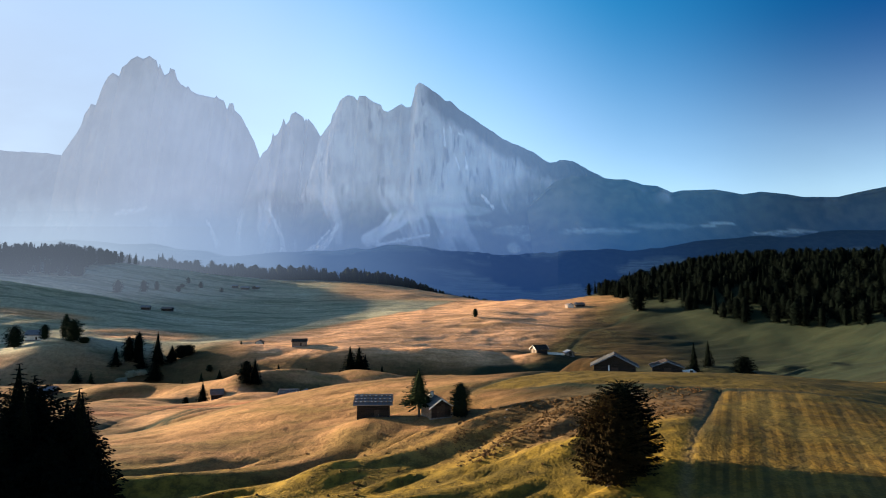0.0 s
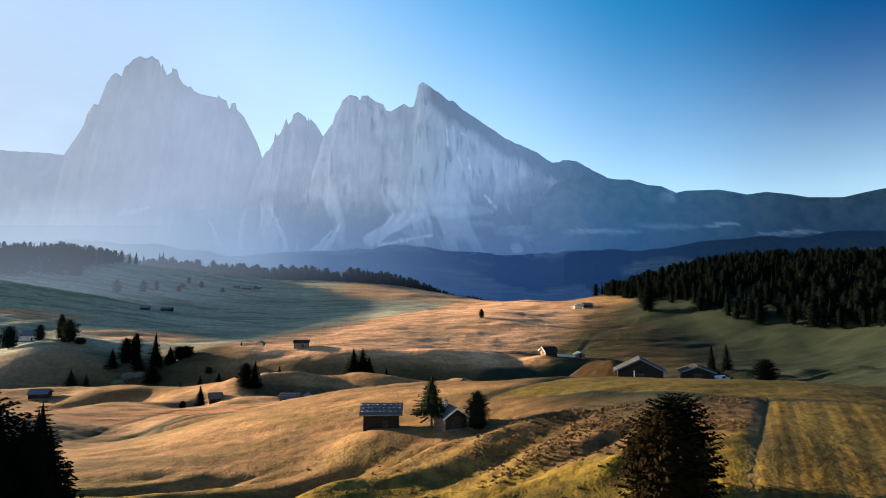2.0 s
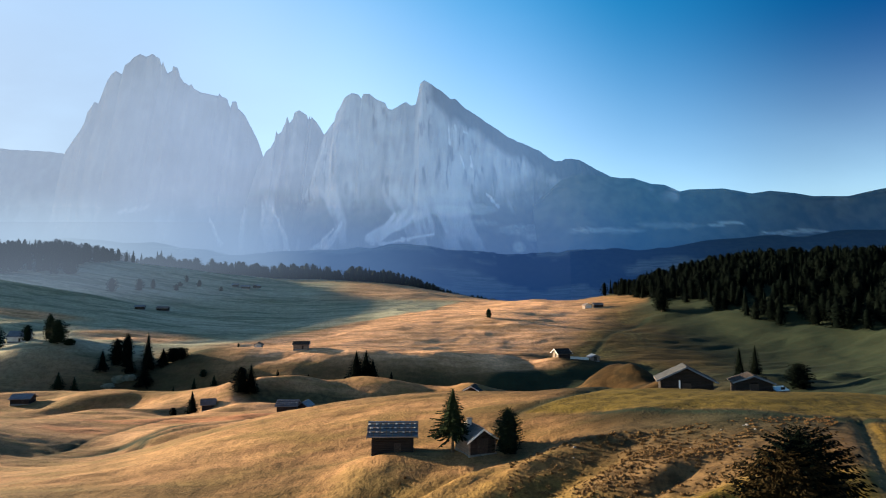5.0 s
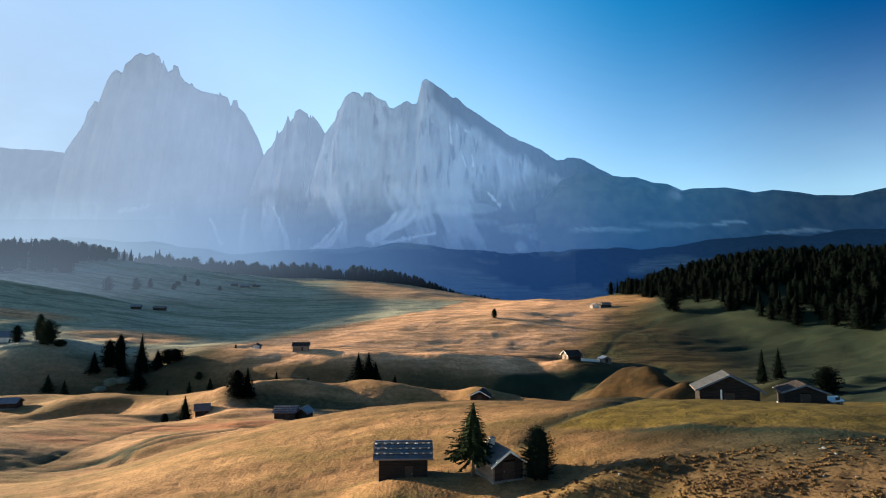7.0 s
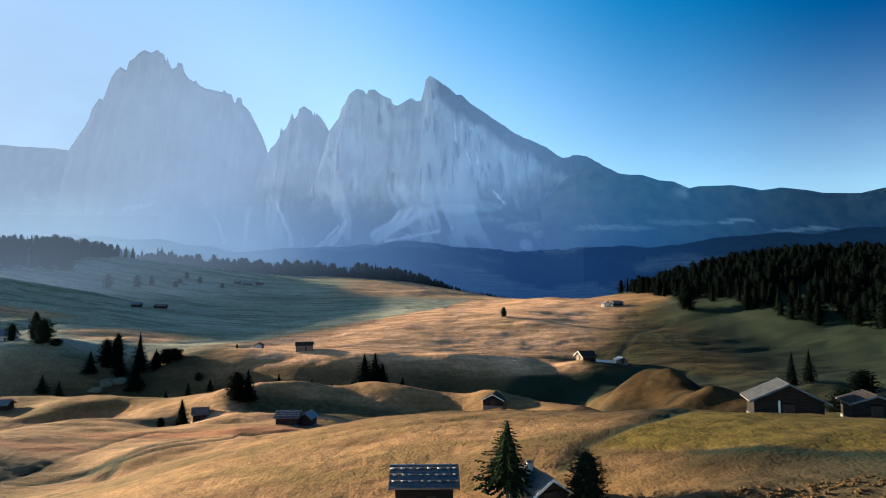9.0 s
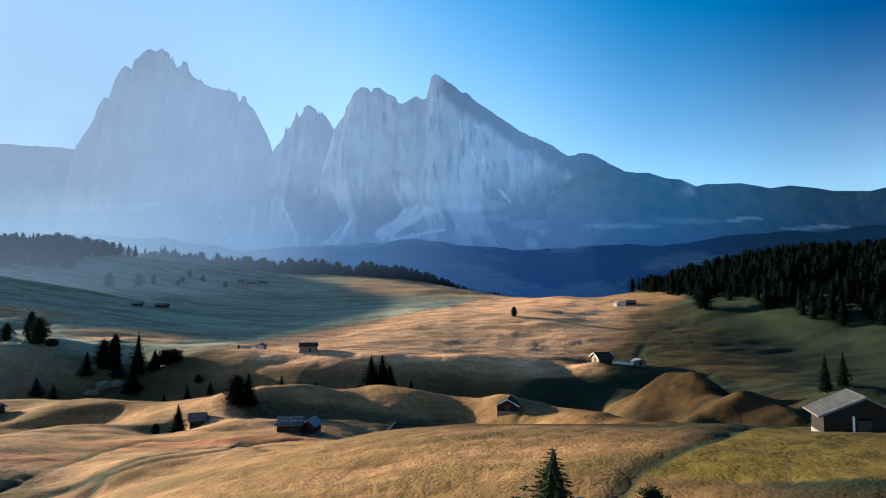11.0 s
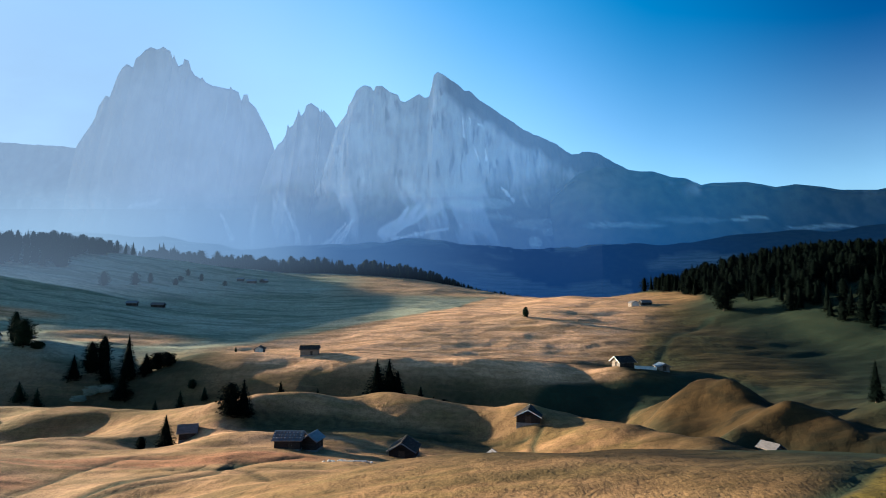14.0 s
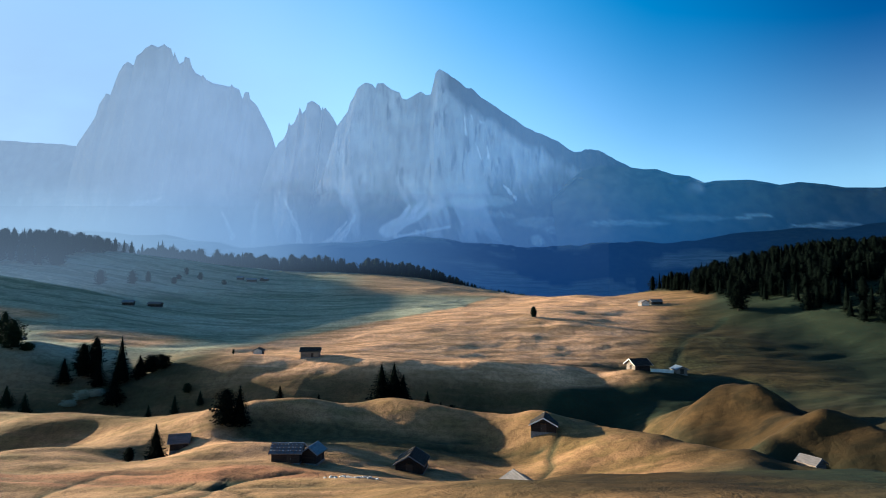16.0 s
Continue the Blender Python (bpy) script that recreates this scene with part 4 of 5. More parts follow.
def trunk_data(height, radius, seed):
    rnd = random.Random(seed)
    bm = bmesh.new()
    rings, around = 7, 9
    grid = []
    for i in range(rings):
        u = i / (rings - 1)
        r = radius * ((1 - u) * 0.92 + 0.06) * (1.45 if i == 0 else 1)
        grid.append([bm.verts.new((r * math.cos(6.2832 * j / around) + 0.03 * rnd.random(), r * math.sin(6.2832 * j / around), height * 0.95 * u - (0.6 if i == 0 else 0))) for j in range(around)])
    for a, b in zip(grid, grid[1:]):
        for j in range(around):
            bm.faces.new((a[j], a[(j + 1) % around], b[(j + 1) % around], b[j]))
    for k in range(10):
        z, a, r = height * rnd.uniform(0.08, 0.5), rnd.uniform(0, 6.28), radius * 0.16
        x1, y1 = math.cos(a) * height * 0.09, math.sin(a) * height * 0.09
        ring0 = [bm.verts.new((r * math.cos(c) * -math.sin(a), r * math.cos(c) * math.cos(a), z + r * math.sin(c))) for c in (0, 2.09, 4.19)]
        tip = bm.verts.new((x1, y1, z - 0.02 * height))
        for c in range(3):
            bm.faces.new((ring0[c], ring0[(c + 1) % 3], tip))
    return bm


def tree(x, y, height, width, seed, label, shape="spruce", material=None, whorls=20, per=12, sprays=3, group="", turn=0.0):
    ob = thing("conifer_tree", pose(x, y, ground_at(x, y) - 0.15, 0, 0, turn), label, "tree", group)
    part("trunk", trunk_data(height, height * 0.018 + 0.05, seed), BARK, ob)
    crown = new("crown", raw_mesh("crown", *crown_data(height, width, seed, whorls, per, sprays, shape), material or SPRUCE))
    crown.parent = ob
    return ob


def woods(name, label, spots, seed, material=None, fat=1.0, round_tops=(1, 3, 6)):
    """A far wood as one mesh: many conifers of different size and shape, each with its own whorls."""
    rnd = random.Random(seed)
    kinds = []
    for k, w in enumerate((0.44, 0.34, 0.50, 0.38, 0.42, 0.52, 0.36, 0.46)):
        v, fs = crown_data(20.0, 20 * w, seed + k, 15, 9, 2, "pine" if k in round_tops else "spruce")
        kinds.append((np.array(v) / 20, np.array([t for f in fs for t in ([f] if len(f) == 3 else [(f[0], f[1], f[2]), (f[0], f[2], f[3])])])))
    verts, faces, base = [], [], 0
    ground_z = land(np.array([s[0] for s in spots]), np.array([s[1] for s in spots]))
    for (x, y, h), gz in zip(spots, ground_z):
        p, f = kinds[rnd.randrange(len(kinds))]
        a, wide = rnd.uniform(0, 6.28), h * fat * rnd.uniform(0.85, 1.25)
        c, s = math.cos(a) * wide, math.sin(a) * wide
        verts.append(np.stack([x + p[:, 0] * c - p[:, 1] * s, y + p[:, 0] * s + p[:, 1] * c, gz - 0.3 + p[:, 2] * h], 1))
        faces.append(f + base)
        base += len(p)
    verts, faces = np.concatenate(verts), np.concatenate(faces)
    me = bpy.data.meshes.new(name)
    me.vertices.add(len(verts))
    me.vertices.foreach_set("co", verts.astype(np.float32).ravel())
    me.loops.add(faces.size)
    me.loops.foreach_set("vertex_index", faces.ravel().astype(np.int32))
    me.polygons.add(len(faces))
    me.polygons.foreach_set("loop_start", np.arange(0, faces.size, 3, dtype=np.int32))
    me.update(calc_edges=True)
    me.materials.append(material or SPRUCE)
    return tagged(new(name, me), label, "woods", kind="stuff")


def scattered(count, seed, inside, x0, x1, y0, y1, h0, h1, gap=3.0):
    """Tree places inside an outline, none closer than the gap."""
    rnd, spots = random.Random(seed), []
    tries = 0
    while len(spots) < count and tries < count * 60:
        tries += 1
        x, y = rnd.uniform(x0, x1), rnd.uniform(y0, y1)
        if inside(x, y) and all((x - a) ** 2 + (y - b) ** 2 > gap * gap for a, b, _ in spots):
            spots.append((x, y, rnd.uniform(h0, h1)))
    return spots


# ---- buildings ----
def roof_slope(bm_slab, bm_rows, length, run, rise, over, eave, thick, side, rnd):
    """One slope of a gabled roof along x: a slab and its courses of shingles."""
    reach = run + over
    n = math.hypot(reach, rise * reach / run)
    for a0, a1, lift, bm, jut in [(0, 1, 0, bm_slab, 0)]:
        y0, z0, y1, z1 = side * reach, eave - rise * over / run, 0.0, eave + rise
        v = [bm.verts.new(p) for p in ((-length / 2, y0, z0), (length / 2, y0, z0), (length / 2, y1, z1), (-length / 2, y1, z1),
                                       (-length / 2, y0, z0 + thick), (length / 2, y0, z0 + thick), (length / 2, y1, z1 + thick), (-length / 2, y1, z1 + thick))]
        for f in ((3, 2, 1, 0), (4, 5, 6, 7), (0, 1, 5, 4), (1, 2, 6, 5), (2, 3, 7, 6), (3, 0, 4, 7)):
            bm.faces.new([v[i] for i in f])
    courses = max(4, round(n / 0.55))
    for c in range(courses):
        x = -length / 2 - 0.03
        while x < length / 2:
            w = rnd.uniform(0.35, 0.75)
            x1 = min(x + w, length / 2 + 0.03)
            u0, u1 = c / courses, (c + 1.15) / courses
            lift0, lift1 = thick + rnd.uniform(0.05, 0.09), thick + 0.015
            ya, za = side * reach * (1 - u0), z0 + (z1 - z0) * u0
            yb, zb = side * reach * (1 - min(u1, 1)), z0 + (z1 - z0) * min(u1, 1)
            q = [bm_rows.verts.new(p) for p in ((x, ya, za + lift0), (x1 - 0.02, ya, za + lift0), (x1 - 0.02, yb, zb + lift1 + 0.02), (x, yb, zb + lift1 + 0.02),
                                                (x, ya, za + thick), (x1 - 0.02, ya, za + thick))]
            bm_rows.faces.new(q[:4])
            bm_rows.faces.new((q[4], q[5], q[1], q[0]))
            x = x1


def log_wall(bm, x0, x1, z0, z1, y, thick, gable=0.0, cut=None, course=0.28):
    """Horizontal log courses in the plane y; a gable rises over the middle. cut: an opening (x0, x1, z1)."""
    z, mid, half = z0, (x0 + x1) / 2, (x1 - x0) / 2
    while z < z1 + gable - 0.02:
        top = min(z + course, z1 + gable)
        h = half
        if z >= z1 - 0.01 and gable > 0:
            h = half * max(0.0, 1 - ((z + top) / 2 - z1) / gable)
        spans = [(mid - h, mid + h)]
        if cut and z < cut[2]:
            spans = [(mid - h, cut[0]), (cut[1], mid + h)]
        for a, b in spans:
            if b - a > 0.1:
                box(bm, a, b, y - thick / 2, y + thick / 2, z + 0.012, top - 0.012)
        z = top


def hut(name, x, y, turn, length, depth, wall, rise, label, group="", over=0.6, roof=None, walls=None, gable_walls=None, door="long", chimney=False, stones=0, seed=1, base=0.35, bury=0.0, white_edge=False):
    """A gabled alpine hut with its ridge along its own x axis."""
    rnd = random.Random(seed)
    roof, walls = roof or SHINGLE, walls or TIMBER
    c, s = math.cos(radians(turn)), math.sin(radians(turn))
    corners = [ground_at(x + c * a - s * b, y + s * a + c * b) for a in (-length / 2, length / 2) for b in (-depth / 2, depth / 2)]
    z = 0.5 * (min(corners) + sum(corners) / 4) - bury
    drop = z - min(corners) + 0.6
    ob = thing(name, pose(x, y, z, 0, 0, turn), label, "hut", group)
    bm = bmesh.new()
    box(bm, -length / 2 - 0.08, length / 2 + 0.08, -depth / 2 - 0.08, depth / 2 + 0.08, -drop, base, 0.04)
    part("foundation", bm, STONE, ob, "rough grey stone footing")
    t, L2, D2 = 0.22, length / 2, depth / 2
    opening = (-0.55 + length * 0.12, 0.55 + length * 0.12, base + 1.95)
    for side in (-1, 1):
        bm = bmesh.new()
        log_wall(bm, -L2, L2, base, base + wall, side * (D2 - t / 2), t, 0.0, opening if side < 0 and door == "long" else None)
        tagged(part("wall", bm, walls, ob), kind="stuff")
    for side in (-1, 1):
        bm = bmesh.new()
        gd = (-0.9, 0.9, base + 2.3) if door == "gable" and side < 0 else None
        log_wall(bm, -D2 + t, D2 - t, base, base + wall, 0, t, rise * (1 - t / D2), gd)
        bmesh.ops.transform(bm, matrix=pose(side * (L2 - t / 2), 0, 0, 0, 0, 90), verts=bm.verts)
        tagged(part("gable_wall", bm, gable_walls or walls, ob), kind="stuff")
    bm = bmesh.new()
    if door == "long":
        box(bm, opening[0], opening[1], -D2 + 0.06, -D2 + 0.13, base, opening[2], 0.01)
    else:
        box(bm, -L2 + 0.06, -L2 + 0.13, -0.9, 0.9, base, base + 2.3, 0.01)
    leaf = part("door", bm, DARK_OPENING, ob, "closed dark plank door")
    bm = bmesh.new()
    if door == "long":
        box(bm, opening[1] - 0.2, opening[1] - 0.12, -D2 + 0.02, -D2 + 0.06, base + 0.9, base + 1.1)
    else:
        box(bm, -L2 + 0.02, -L2 + 0.06, 0.6, 0.68, base + 1.0, base + 1.2)
    part("door_handle", bm, STONE, leaf)
    for side in (-1, 1):
        slab, rows = bmesh.new(), bmesh.new()
        roof_slope(slab, rows, length + 2 * over, depth / 2, rise, over, base + wall, 0.14, side, rnd)
        sl = part("roof_slope", slab, GREY_TIMBER, ob)
        tagged(part("shingle_layer", rows, roof, sl, "weathered shingle courses"), kind="stuff")
        if stones:
            n = max(2, round((length + 2 * over) / 1.05))
            for k in range(n + 1):
                bm = bmesh.new()
                xx, zl = -L2 - over + 0.06 + k * (length + 2 * over - 0.12) / n, base + wall - rise * over / D2 + 0.22
                v = [bm.verts.new(p) for p in ((xx - 0.05, side * (D2 + over), zl), (xx + 0.05, side * (D2 + over), zl), (xx + 0.05, 0, base + wall + rise + 0.22), (xx - 0.05, 0, base + wall + rise + 0.22))]
                top = bmesh.ops.extrude_face_region(bm, geom=[bm.faces.new(v)])
                bmesh.ops.translate(bm, vec=(0, 0, 0.08), verts=[g for g in top["geom"] if isinstance(g, bmesh.types.BMVert)])
                part("roof_lath", bm, GREY_TIMBER, sl)
            for row in range(1, 4):
                u = row / 3.6
                yy, zz = side * (D2 + over) * (1 - u), base + wall - rise * over / D2 + rise * (D2 + over) / D2 * u + 0.24
                bm = bmesh.new()
                box(bm, -L2 - over, L2 + over, yy - 0.07, yy + 0.07, zz - 0.02, zz + 0.1)
                part("roof_batten", bm, GREY_TIMBER, sl)
                for k in range(n):
                    bm = bmesh.new()
                    bmesh.ops.create_icosphere(bm, subdivisions=1, radius=rnd.uniform(0.14, 0.24))
                    for v in bm.verts:
                        v.co *= rnd.uniform(0.8, 1.15)
                    sx = -L2 - over + (k + rnd.uniform(0.2, 0.8)) * (length + 2 * over) / n
                    bmesh.ops.transform(bm, matrix=pose(sx, yy + side * 0.2, zz + 0.06) @ Matrix.Diagonal((1.3, 1.0, 0.6, 1)), verts=bm.verts)
                    part("roof_stone", bm, PALE_STONE, sl)
    bm = bmesh.new()
    box(bm, -L2 - over, L2 + over, -0.16, 0.16, base + wall + rise + 0.08, base + wall + rise + 0.26, 0.03)
    part("ridge_board", bm, roof, ob)
    for side in (-1, 1):
        for half in (-1, 1):
            bm = bmesh.new()
            y0, z0, z1 = half * (D2 + over), base + wall - rise * over / D2, base + wall + rise
            xa = side * (L2 + over)
            v = [bm.verts.new(p) for p in ((xa - 0.05, y0, z0 - 0.12), (xa + 0.05, y0, z0 - 0.12), (xa + 0.05, 0, z1 - 0.12), (xa - 0.05, 0, z1 - 0.12),
                                           (xa - 0.05, y0, z0 + 0.2), (xa + 0.05, y0, z0 + 0.2), (xa + 0.05, 0, z1 + 0.2), (xa - 0.05, 0, z1 + 0.2))]
            for f in ((3, 2, 1, 0), (4, 5, 6, 7), (0, 1, 5, 4), (1, 2, 6, 5), (2, 3, 7, 6), (3, 0, 4, 7)):
                bm.faces.new([v[i] for i in f])
            part("barge_board", bm, WHITE_WOOD if white_edge else SHINGLE, ob)
    if chimney:
        bm = bmesh.new()
        box(bm, L2 * 0.3, L2 * 0.3 + 0.6, 0.25, 0.85, base + wall, base + wall + rise + 0.9, 0.04)
        stack = part("chimney", bm, PLASTER, ob, "squat plastered chimney")
        bm = bmesh.new()
        box(bm, L2 * 0.3 - 0.1, L2 * 0.3 + 0.7, 0.15, 0.95, base + wall + rise + 0.9, base + wall + rise + 1.02)
        part("chimney_cap", bm, STONE, stack)
    return ob


# near knoll
hut("hay_hut", -14.6, 124.5, 3, 6.6, 5.0, 3.3, 1.25, "dark timber hay hut with a stone-weighted shingle roof on the knoll", over=0.7, stones=1, seed=2, bury=-0.35, walls=SHADED_TIMBER)
hut("alpine_cabin", -1.4, 122.5, 112, 5.4, 4.6, 2.2, 1.5, "small cabin with sunlit grey roof between two conifers", over=0.5, roof=PALE_SHINGLE, walls=GREY_TIMBER, gable_walls=TIMBER, door="gable", chimney=True, seed=3, white_edge=True)
tree(-5.0, 122.5, 10.6, 9.2, 11, "open spruce with drooping branches beside the cabin", "bare", whorls=19, per=18, sprays=26)
tree(3.6, 120.5, 7.4, 5.2, 12, "dense egg-shaped pine beside the cabin", "pine", whorls=28, per=20, sprays=16)
tree(21.5, 77.0, 12.4 - ground_at(21.5, 77), 9.0, 13, "broad larch with yellowing flank on the near slope", "pine", LARCH, whorls=40, per=28, sprays=18)
tree(23.6, 78.5, 13.9 - ground_at(23.6, 78.5), 8.4, 14, "dense dark pine grown into a larch", "pine", SHADED_SPRUCE, whorls=40, per=28, sprays=18)
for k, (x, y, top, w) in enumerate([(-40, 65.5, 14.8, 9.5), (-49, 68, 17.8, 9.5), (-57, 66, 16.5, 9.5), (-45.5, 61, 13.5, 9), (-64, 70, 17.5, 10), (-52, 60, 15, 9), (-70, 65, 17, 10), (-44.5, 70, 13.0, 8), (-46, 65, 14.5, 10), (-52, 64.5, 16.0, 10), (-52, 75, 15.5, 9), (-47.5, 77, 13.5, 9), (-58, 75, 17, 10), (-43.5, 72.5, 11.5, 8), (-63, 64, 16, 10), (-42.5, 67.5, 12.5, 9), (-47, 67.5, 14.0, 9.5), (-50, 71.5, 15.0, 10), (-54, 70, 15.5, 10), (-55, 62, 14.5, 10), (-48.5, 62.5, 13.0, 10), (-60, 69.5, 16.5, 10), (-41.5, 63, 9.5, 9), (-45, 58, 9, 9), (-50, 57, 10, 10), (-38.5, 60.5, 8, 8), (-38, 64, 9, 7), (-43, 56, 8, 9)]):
    tree(x, y, top - ground_at(x, y), w, 21 + k, "tall dark spruce in a clump on the near slope", "pine" if k in (15, 17, 19, 21, 22, 23, 24, 25, 26, 27) else "spruce", SHADED_SPRUCE, whorls=34, per=17, sprays=10, group="near spruce clump")

# farmstead behind the mown field
barn = hut("large_barn", 45.3, 155.5, 75, 5.5, 10.4, 3.0, 2.6, "large dark timber barn with a grey roof and pale roof edge", over=0.9, roof=BARN_SHINGLE, walls=SHADED_TIMBER, door="gable", seed=4, bury=-0.2)
post = bmesh.new()
box(post, -2.84, -2.72, 1.25, 1.55, 0.35, 3.2, 0.02)
part("door_post", post, WHITE_WOOD, barn, "white painted door post")
hut("small_barn", 58.2, 153.1, 75, 5, 7, 2.6, 1.3, "low dark barn with a pale roof edge behind the field", over=0.6, roof=TIMBER, walls=SHADED_TIMBER, door="gable", seed=5, bury=-0.4)
hut("white_roofed_shed", 63.5, 153, 20, 3.2, 2.6, 1.2, 0.5, "tiny shed with a white roof beside a low barn", over=0.3, roof=WHITE_WOOD, walls=GREY_TIMBER, seed=53)
for k, (x, y, h, w) in enumerate([(123, 288, 15, 4.6), (131, 290, 14.5, 4.4), (138, 270, 11, 7)]):
    tree(x, y, h, w * (1.5 if k < 2 else 1.3), 31 + k, "slim dark spruce behind the barn" if k < 2 else "rounded dark pine behind the barn", "spruce" if k < 2 else "pine", SHADED_SPRUCE, whorls=28, per=16, sprays=6)

# huts of the hollow
hut("shingled_hut", -64.5, 247, 2, 7.0, 5.5, 2.6, 1.5, "long hay hut with a blue-grey shingle roof in the hollow", seed=6, stones=1)
hut("side_hut", -58.5, 248.5, 80, 5.0, 4.0, 2.6, 1.4, "small gabled hut built against a longer hay hut", seed=7)
hut("gabled_hut", -33.6, 254.5, 84, 8, 7.2, 2.4, 2.1, "dark gabled hut with ridge towards the valley", door="gable", seed=8, walls=SHADED_TIMBER, roof=TIMBER)
hut("ridge_hut", 5.4, 282.5, 78, 8.0, 7.6, 2.2, 2.0, "dark gabled hut on a grassy ridge", walls=SHADED_TIMBER, roof=TIMBER, door="gable", seed=9, white_edge=True)
hut("lit_hut", 64.5, 244.5, 118, 4.6, 4.2, 2.4, 1.2, "hut with a sunlit plank wall and pale roof", roof=PALE_SHINGLE, walls=GREY_TIMBER, seed=10, bury=-0.9, over=0.4)
hut("low_hut", -10.6, 200, 108, 5.4, 5.0, 2.2, 1.4, "low hut with a pale pink-grey roof below the knoll", roof=PALE_SHINGLE, door="gable", seed=11, bury=1.9)
hut("shaded_hut", -103, 269, 20, 4.8, 4.2, 2.4, 1.7, "dark hut with a bright gable half hidden by a spruce", roof=PALE_SHINGLE, seed=12)
hut("hollow_hut", -202, 301, 10, 8, 6, 2.4, 1.6, "dark hut deep in the shaded hollow", seed=13)

# farm on the mound and huts of the golden slope
hut("farmhouse", 60.5, 368, 18, 7.6, 7, 3.2, 2.1, "dark-roofed farmhouse with white gable edges on a mound", roof=TIMBER, walls=TIMBER, gable_walls=GREY_TIMBER, door="gable", seed=14, white_edge=True, over=1.0)
hut("farm_shed", 79, 368, 100, 5, 5, 2.2, 1.2, "small pale shed beside the farmhouse", walls=GREY_TIMBER, gable_walls=GREY_TIMBER, door="gable", seed=15)


def garden_wall(x0, y0, x1, y1, height):
    n = 8
    bm = bmesh.new()
    rows = []
    for k in range(n + 1):
        x, y = x0 + (x1 - x0) * k / n, y0 + (y1 - y0) * k / n
        z = ground_at(x, y)
        rows.append([bm.verts.new(p) for p in ((x, y - 0.2, z - 0.4), (x, y - 0.2, z + height), (x, y + 0.2, z + height), (x, y + 0.2, z - 0.4))])
    for a, b in zip(rows, rows[1:]):
        for i in range(4):
            bm.faces.new((a[i], b[i], b[(i + 1) % 4], a[(i + 1) % 4]))
    bm.faces.new(rows[0]), bm.faces.new(rows[-1][::-1])
    me = bpy.data.meshes.new("garden_wall")
    bm.to_mesh(me)
    bm.free()
    me.materials.append(PLASTER)
    return tagged(new("garden_wall", me), "low white garden wall between farmhouse and shed", "wall")


garden_wall(65.0, 364.5, 75.5, 365.0, 1.4)
hut("slope_hut", -121, 387, 100, 5.5, 4.6, 2.3, 1.2, "small dark-roofed hut with a sunlit wall on the golden slope", roof=TIMBER, walls=TIMBER, gable_walls=PLASTER, seed=16)
hut("slope_barn", -90.5, 370, 8, 8.5, 6, 2.8, 1.4, "brown hay barn on the golden slope", roof=TIMBER, walls=GREY_TIMBER, seed=17)
hut("crest_hut", 116, 535, 100, 6, 6, 2.4, 1.4, "pale hut on the crest by the dark wood", walls=GREY_TIMBER, gable_walls=PLASTER, roof=PALE_SHINGLE, seed=18)
hut("crest_shed", 126, 538, 10, 8, 5, 2.2, 1.4, "low pale-roofed shed on the crest by the wood", roof=PALE_SHINGLE, seed=19)
for k, (x, y, a, l) in enumerate([(-257, 544, 5, 9), (-270, 530, 15, 7), (-237, 697, 10, 9), (-227, 706, 80, 8), (-250, 700, 5, 6)]):
    hut("far_hut", x, y, a, l, 6, 2.2, 1.4, "low hut on the shaded green slope", group="far slope huts", roof=PALE_SHINGLE if k == 0 else SHINGLE, seed=40 + k)
hut("pale_house", -281, 405, 12, 11, 8, 3.4, 3.0, "pale-walled house among conifers on the meadow", roof=SHINGLE, walls=PLASTER, gable_walls=PLASTER, seed=50)
hut("far_cabin", -256, 402, 20, 7, 5, 2.2, 1.3, "low cabin with pale roof beside conifers", roof=PALE_SHINGLE, seed=51)

# single trees of the alp
for k, (x, y, h, w, shape) in enumerate([
        (-108, 265, 10.5, 5.5, "spruce"), (-115, 264, 3.9, 2.4, "pine"), (-92, 275, 11.0, 5.6, "pine"), (-88.5, 277, 12.5, 5.6, "spruce"),
        (-50, 316, 15, 7.5, "spruce"), (-45.5, 318, 16, 9, "spruce"), (-42, 317, 12, 6, "spruce"), (-33, 318, 8.5, 4, "spruce"), (-28, 320, 6, 3.6, "spruce"), (-24, 321, 6, 3.6, "pine"),
        (-93, 332, 11, 4.6, "spruce"), (-90, 315, 6, 2.6, "spruce"), (-73, 314, 7, 3.2, "spruce")]):
    tree(x, y, h * 1.05, w * 1.35, 60 + k, "dark conifer beside the ravine", shape, SHADED_SPRUCE, whorls=30, per=16, sprays=6, group="ravine conifers")
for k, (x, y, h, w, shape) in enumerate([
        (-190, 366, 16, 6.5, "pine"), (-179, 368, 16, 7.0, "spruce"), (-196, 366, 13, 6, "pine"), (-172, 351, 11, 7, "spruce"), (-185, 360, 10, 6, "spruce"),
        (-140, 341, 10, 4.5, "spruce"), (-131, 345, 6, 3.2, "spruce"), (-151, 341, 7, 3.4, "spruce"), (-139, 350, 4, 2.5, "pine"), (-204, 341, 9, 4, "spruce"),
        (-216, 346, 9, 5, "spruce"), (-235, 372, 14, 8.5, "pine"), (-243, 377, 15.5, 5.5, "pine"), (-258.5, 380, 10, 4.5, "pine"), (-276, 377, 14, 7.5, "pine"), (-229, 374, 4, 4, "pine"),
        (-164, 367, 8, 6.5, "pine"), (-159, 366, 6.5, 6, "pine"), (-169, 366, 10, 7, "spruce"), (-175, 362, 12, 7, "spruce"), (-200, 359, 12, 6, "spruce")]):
    tree(x, y, h * (1.3 if k < 5 else 1.08), w * 1.4, 80 + k, "dark conifer on the shaded meadow", shape, SHADED_SPRUCE if k < 5 or k > 15 else None, whorls=28, per=16, sprays=6, group="meadow conifers")
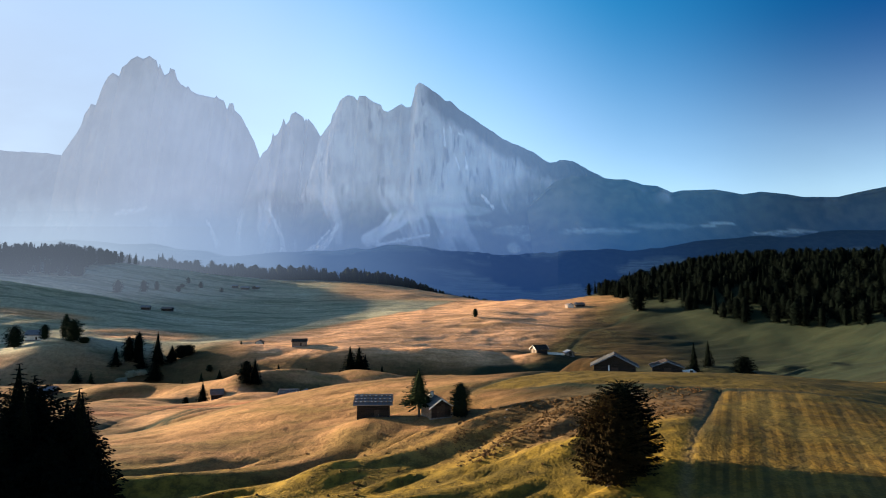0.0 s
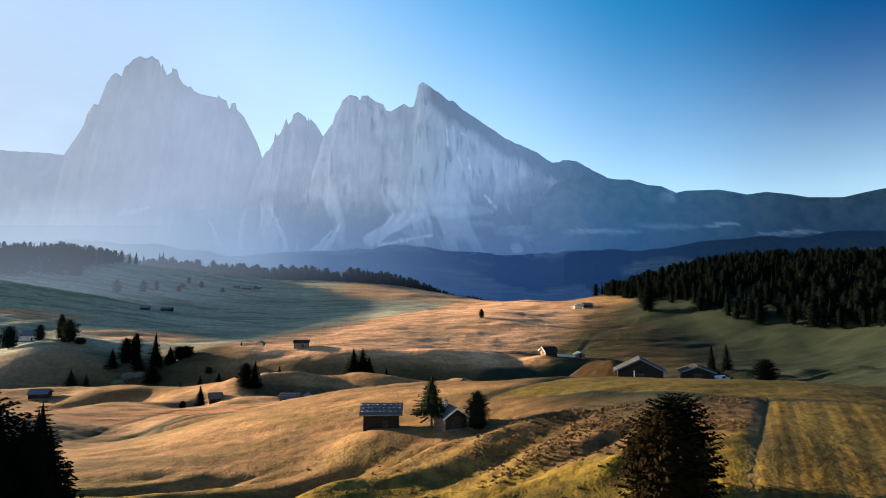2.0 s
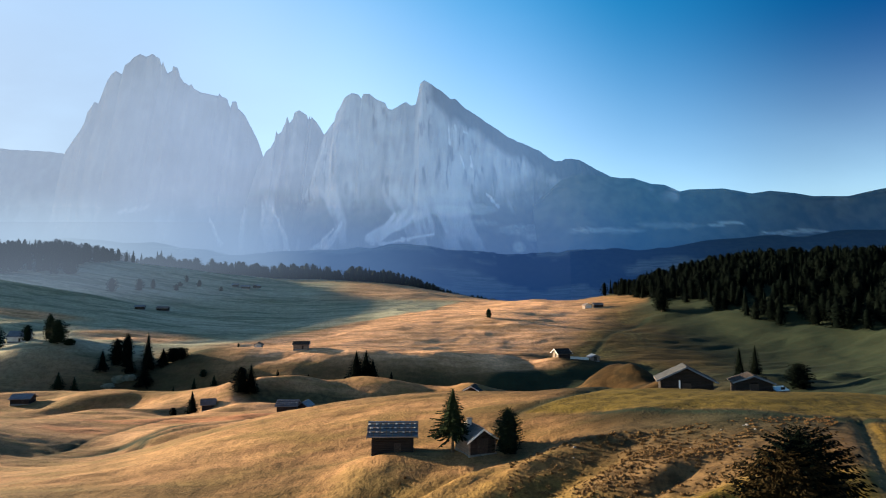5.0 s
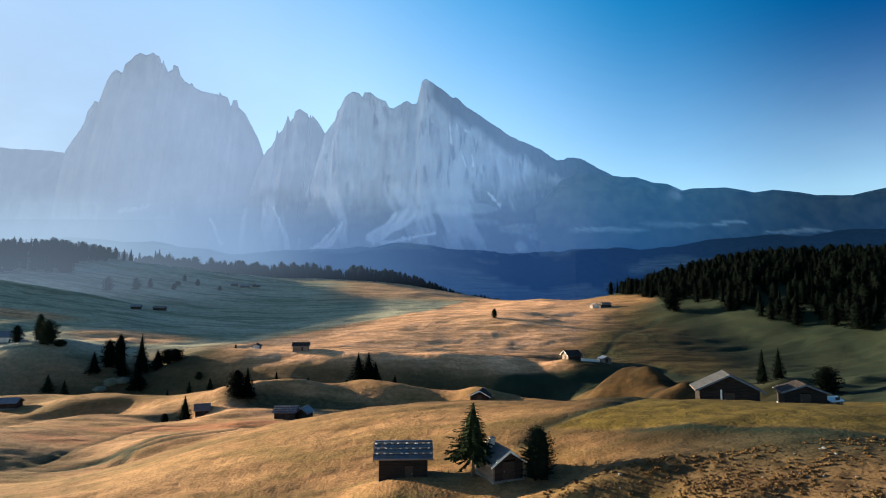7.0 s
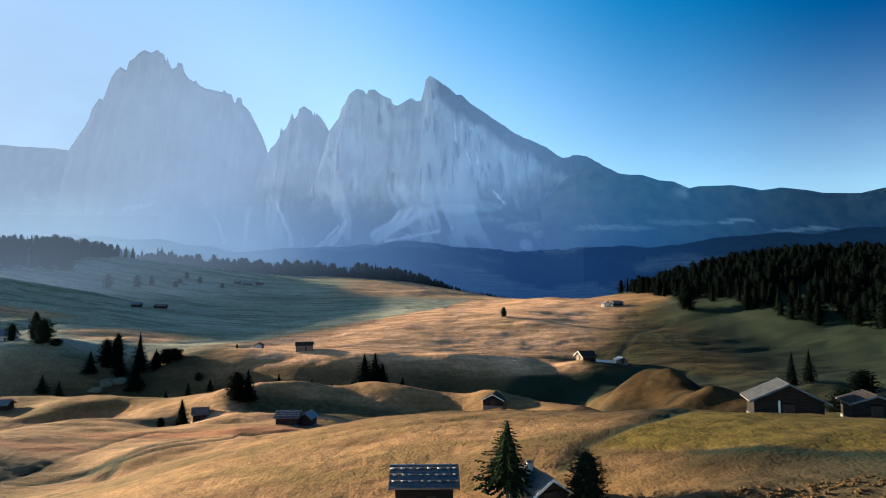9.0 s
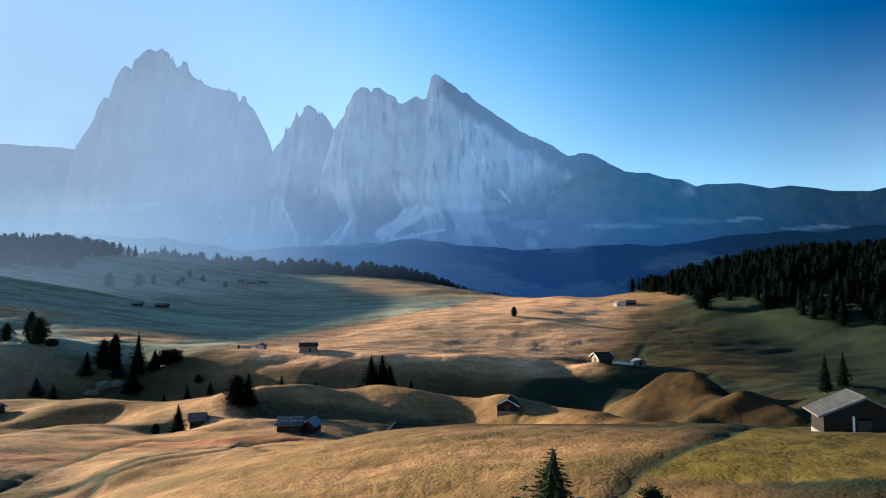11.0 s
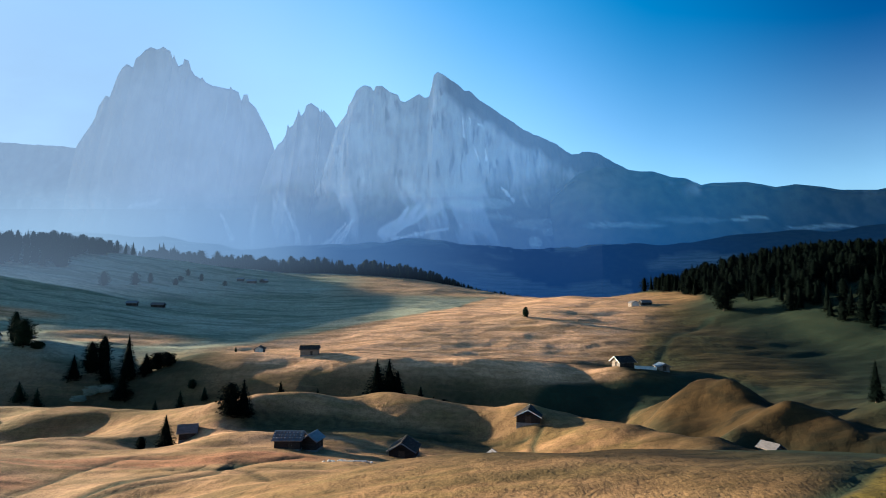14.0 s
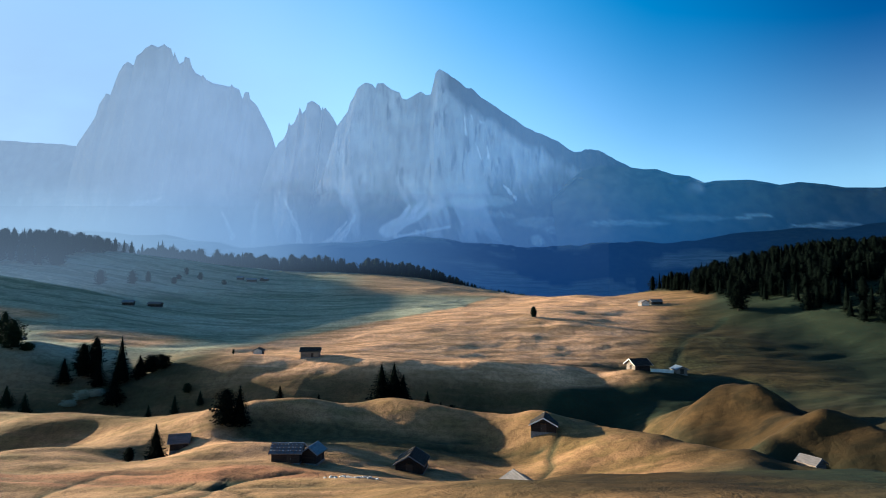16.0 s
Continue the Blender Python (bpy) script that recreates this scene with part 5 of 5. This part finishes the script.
for k, (x, y, h, w) in enumerate([(26, 468, 7.2, 4.6), (163, 488, 20, 13), (-327, 585, 14, 8.5), (-316, 614, 13, 8), (-311, 632, 10.5, 6), (-292, 643, 7, 6), (-300, 685, 8, 5), (-279, 670, 8, 5), (-255, 670, 5.5, 4), (-296, 660, 5, 5)]):
    tree(x, y, h, w, 100 + k, "lone conifer on the open slope", "pine", SHADED_SPRUCE if k == 1 else None, whorls=26 if k < 2 else 20, per=18 if k < 2 else 12, sprays=6 if k < 2 else 4, group="lone conifers")


tree(-129.8, 377, 2.6, 1.5, 121, "single small dark shrub on the golden slope", "pine", whorls=12, per=8, sprays=3)
tree(85, 200, 1.2 - ground_at(85, 200), 7.5, 122, "rounded dark pine beside the barn", "pine", SHADED_SPRUCE, whorls=28, per=16, sprays=6)
for k, (x, y, h, w) in enumerate([(-186, 352, 4.4, 7), (-181, 354, 3.4, 6), (-190, 348, 3.0, 5.5)]):
    tree(x, y, h, w, 131 + k, "pale grey-green willow shrub above the ravine", "pine", WILLOW, whorls=16, per=14, sprays=6, group="willow shrubs")


# ---- low growth ----
def clumps(name, label, spots, seed, material, spread=1.0):
    """Grass tussocks or low shrubs as one mesh: each a ragged tuft of bent blades."""
    rnd = random.Random(seed)
    gz = land(np.array([s[0] for s in spots]), np.array([s[1] for s in spots]))
    verts, faces = [], []
    for (x, y, r), z in zip(spots, gz):
        for k in range(9):
            a, out = 6.2832 * (k + rnd.random()) / 9, r * rnd.uniform(0.5, 1.1)
            w, h = r * rnd.uniform(0.25, 0.45), r * rnd.uniform(0.25, 0.6) * spread
            ca, sa = math.cos(a), math.sin(a)
            n = len(verts)
            verts += [(x - sa * w, y + ca * w, z - 0.1), (x + sa * w, y - ca * w, z - 0.1), (x + ca * out * 0.6 + sa * w * 0.6, y + sa * out * 0.6 - ca * w * 0.6, z + h),
                      (x + ca * out * 0.6 - sa * w * 0.6, y + sa * out * 0.6 + ca * w * 0.6, z + h * 0.9), (x + ca * out * 1.2, y + sa * out * 1.2, z + h * 0.15)]
            faces += [(n, n + 1, n + 2, n + 3), (n + 3, n + 2, n + 4)]
    ob = new(name, raw_mesh(name, verts, faces, material))
    return tagged(ob, label, "grass", kind="stuff")


def strewn(count, seed, x0, x1, y0, y1, r0, r1, keep):
    rnd, out = random.Random(seed), []
    while len(out) < count:
        x, y = rnd.uniform(x0, x1), rnd.uniform(y0, y1)
        if rnd.random() < keep(x, y):
            out.append((x, y, r0 + (r1 - r0) * rnd.random() ** 2))
    return out


def scrub_chance(x, y):
    return (0.0 if x > 51 + 0.52 * (y - 116) or y > 116 else 0.9 if x > 2 and 94 < y - 0.05 * x else 0.02) * (0.15 + 1.6 * max(0.0, noise.noise(Vector((x / 9, y / 6, 0.3))) + 0.15))


clumps("grass_tussocks", "ragged brown grass tussocks on the heathy slope", strewn(2300, 301, -45, 110, 84, 122, 0.14, 0.5, scrub_chance), 302, TUSSOCK)


# ---- woods ----
def dark_wood(x, y):
    return y > 484 - 0.02 * x + 9 * math.sin(x * 0.05) - 1.5 * max(0, x - 186) + 45 * max(0, (206 - x) / 40) and x > 170


def west_wood(x, y):
    return x < -395 - 0.16 * (y - 640) and y > 580 + 0.5 * (x + 460)


def crest_wood(x, y):
    return y > 835 + 0.03 * x + 12 * math.sin(x * 0.03) and -600 < x < 70 and not (-500 < x < -420 and y < 880) and noise.noise(Vector((x / 26, y / 60, 4.2))) > -0.12 - 0.008 * (y - 840)


woods("dark_wood", "dense dark spruce wood on the rising slope", scattered(1900, 7, dark_wood, 165, 520, 280, 690, 11, 19, 3.2), 201, SHADED_SPRUCE, fat=1.1, round_tops=(0, 2, 3, 5, 7))
woods("west_wood", "shaded spruce wood on the high meadow", scattered(420, 8, west_wood, -680, -380, 490, 800, 12, 21, 4.6), 202, fat=1.2, round_tops=(0, 2, 3, 5, 6))
woods("crest_wood", "long belt of spruces along the far crest", [(x, y, h * min(1, max(0.3, (60 - x) / 170))) for x, y, h in scattered(760, 9, crest_wood, -600, 75, 800, 905, 14, 25, 4.0)], 203, fat=1.2, round_tops=(0, 1, 2, 5, 7))


# ---- loose stones ----
def boulder(x, y, r, seed, material=None, label="grey boulder half sunk in the meadow", group="meadow boulders"):
    rnd = random.Random(seed)
    bm = bmesh.new()
    bmesh.ops.create_icosphere(bm, subdivisions=2, radius=r)
    for v in bm.verts:
        v.co *= 0.78 + 0.5 * noise.noise(v.co * (0.9 / r) + Vector((seed, 0, 0))) + 0.06 * rnd.random()
        v.co.z *= 0.65
    me = bpy.data.meshes.new("boulder")
    bm.to_mesh(me)
    bm.free()
    me.materials.append(material or STONE)
    ob = new("boulder", me)
    ob.matrix_world = pose(x, y, ground_at(x, y) + 0.12 * r, 0, 0, 40 * seed)
    return tagged(ob, label, "boulder", group)


for k in range(18):
    rnd = random.Random(500 + k)
    boulder(rnd.uniform(6, 44), rnd.uniform(96, 114), rnd.uniform(0.13, 0.3), k)
for k in range(26):
    rnd = random.Random(700 + k)
    boulder(-51.5 + 12.5 * (k + rnd.random()) / 26, 231.5 + rnd.uniform(-1.2, 2.6), rnd.uniform(0.3, 0.62), 60 + k, PALE_STONE, "pale stone of a tumbled dry wall in the hollow", "tumbled wall stones")
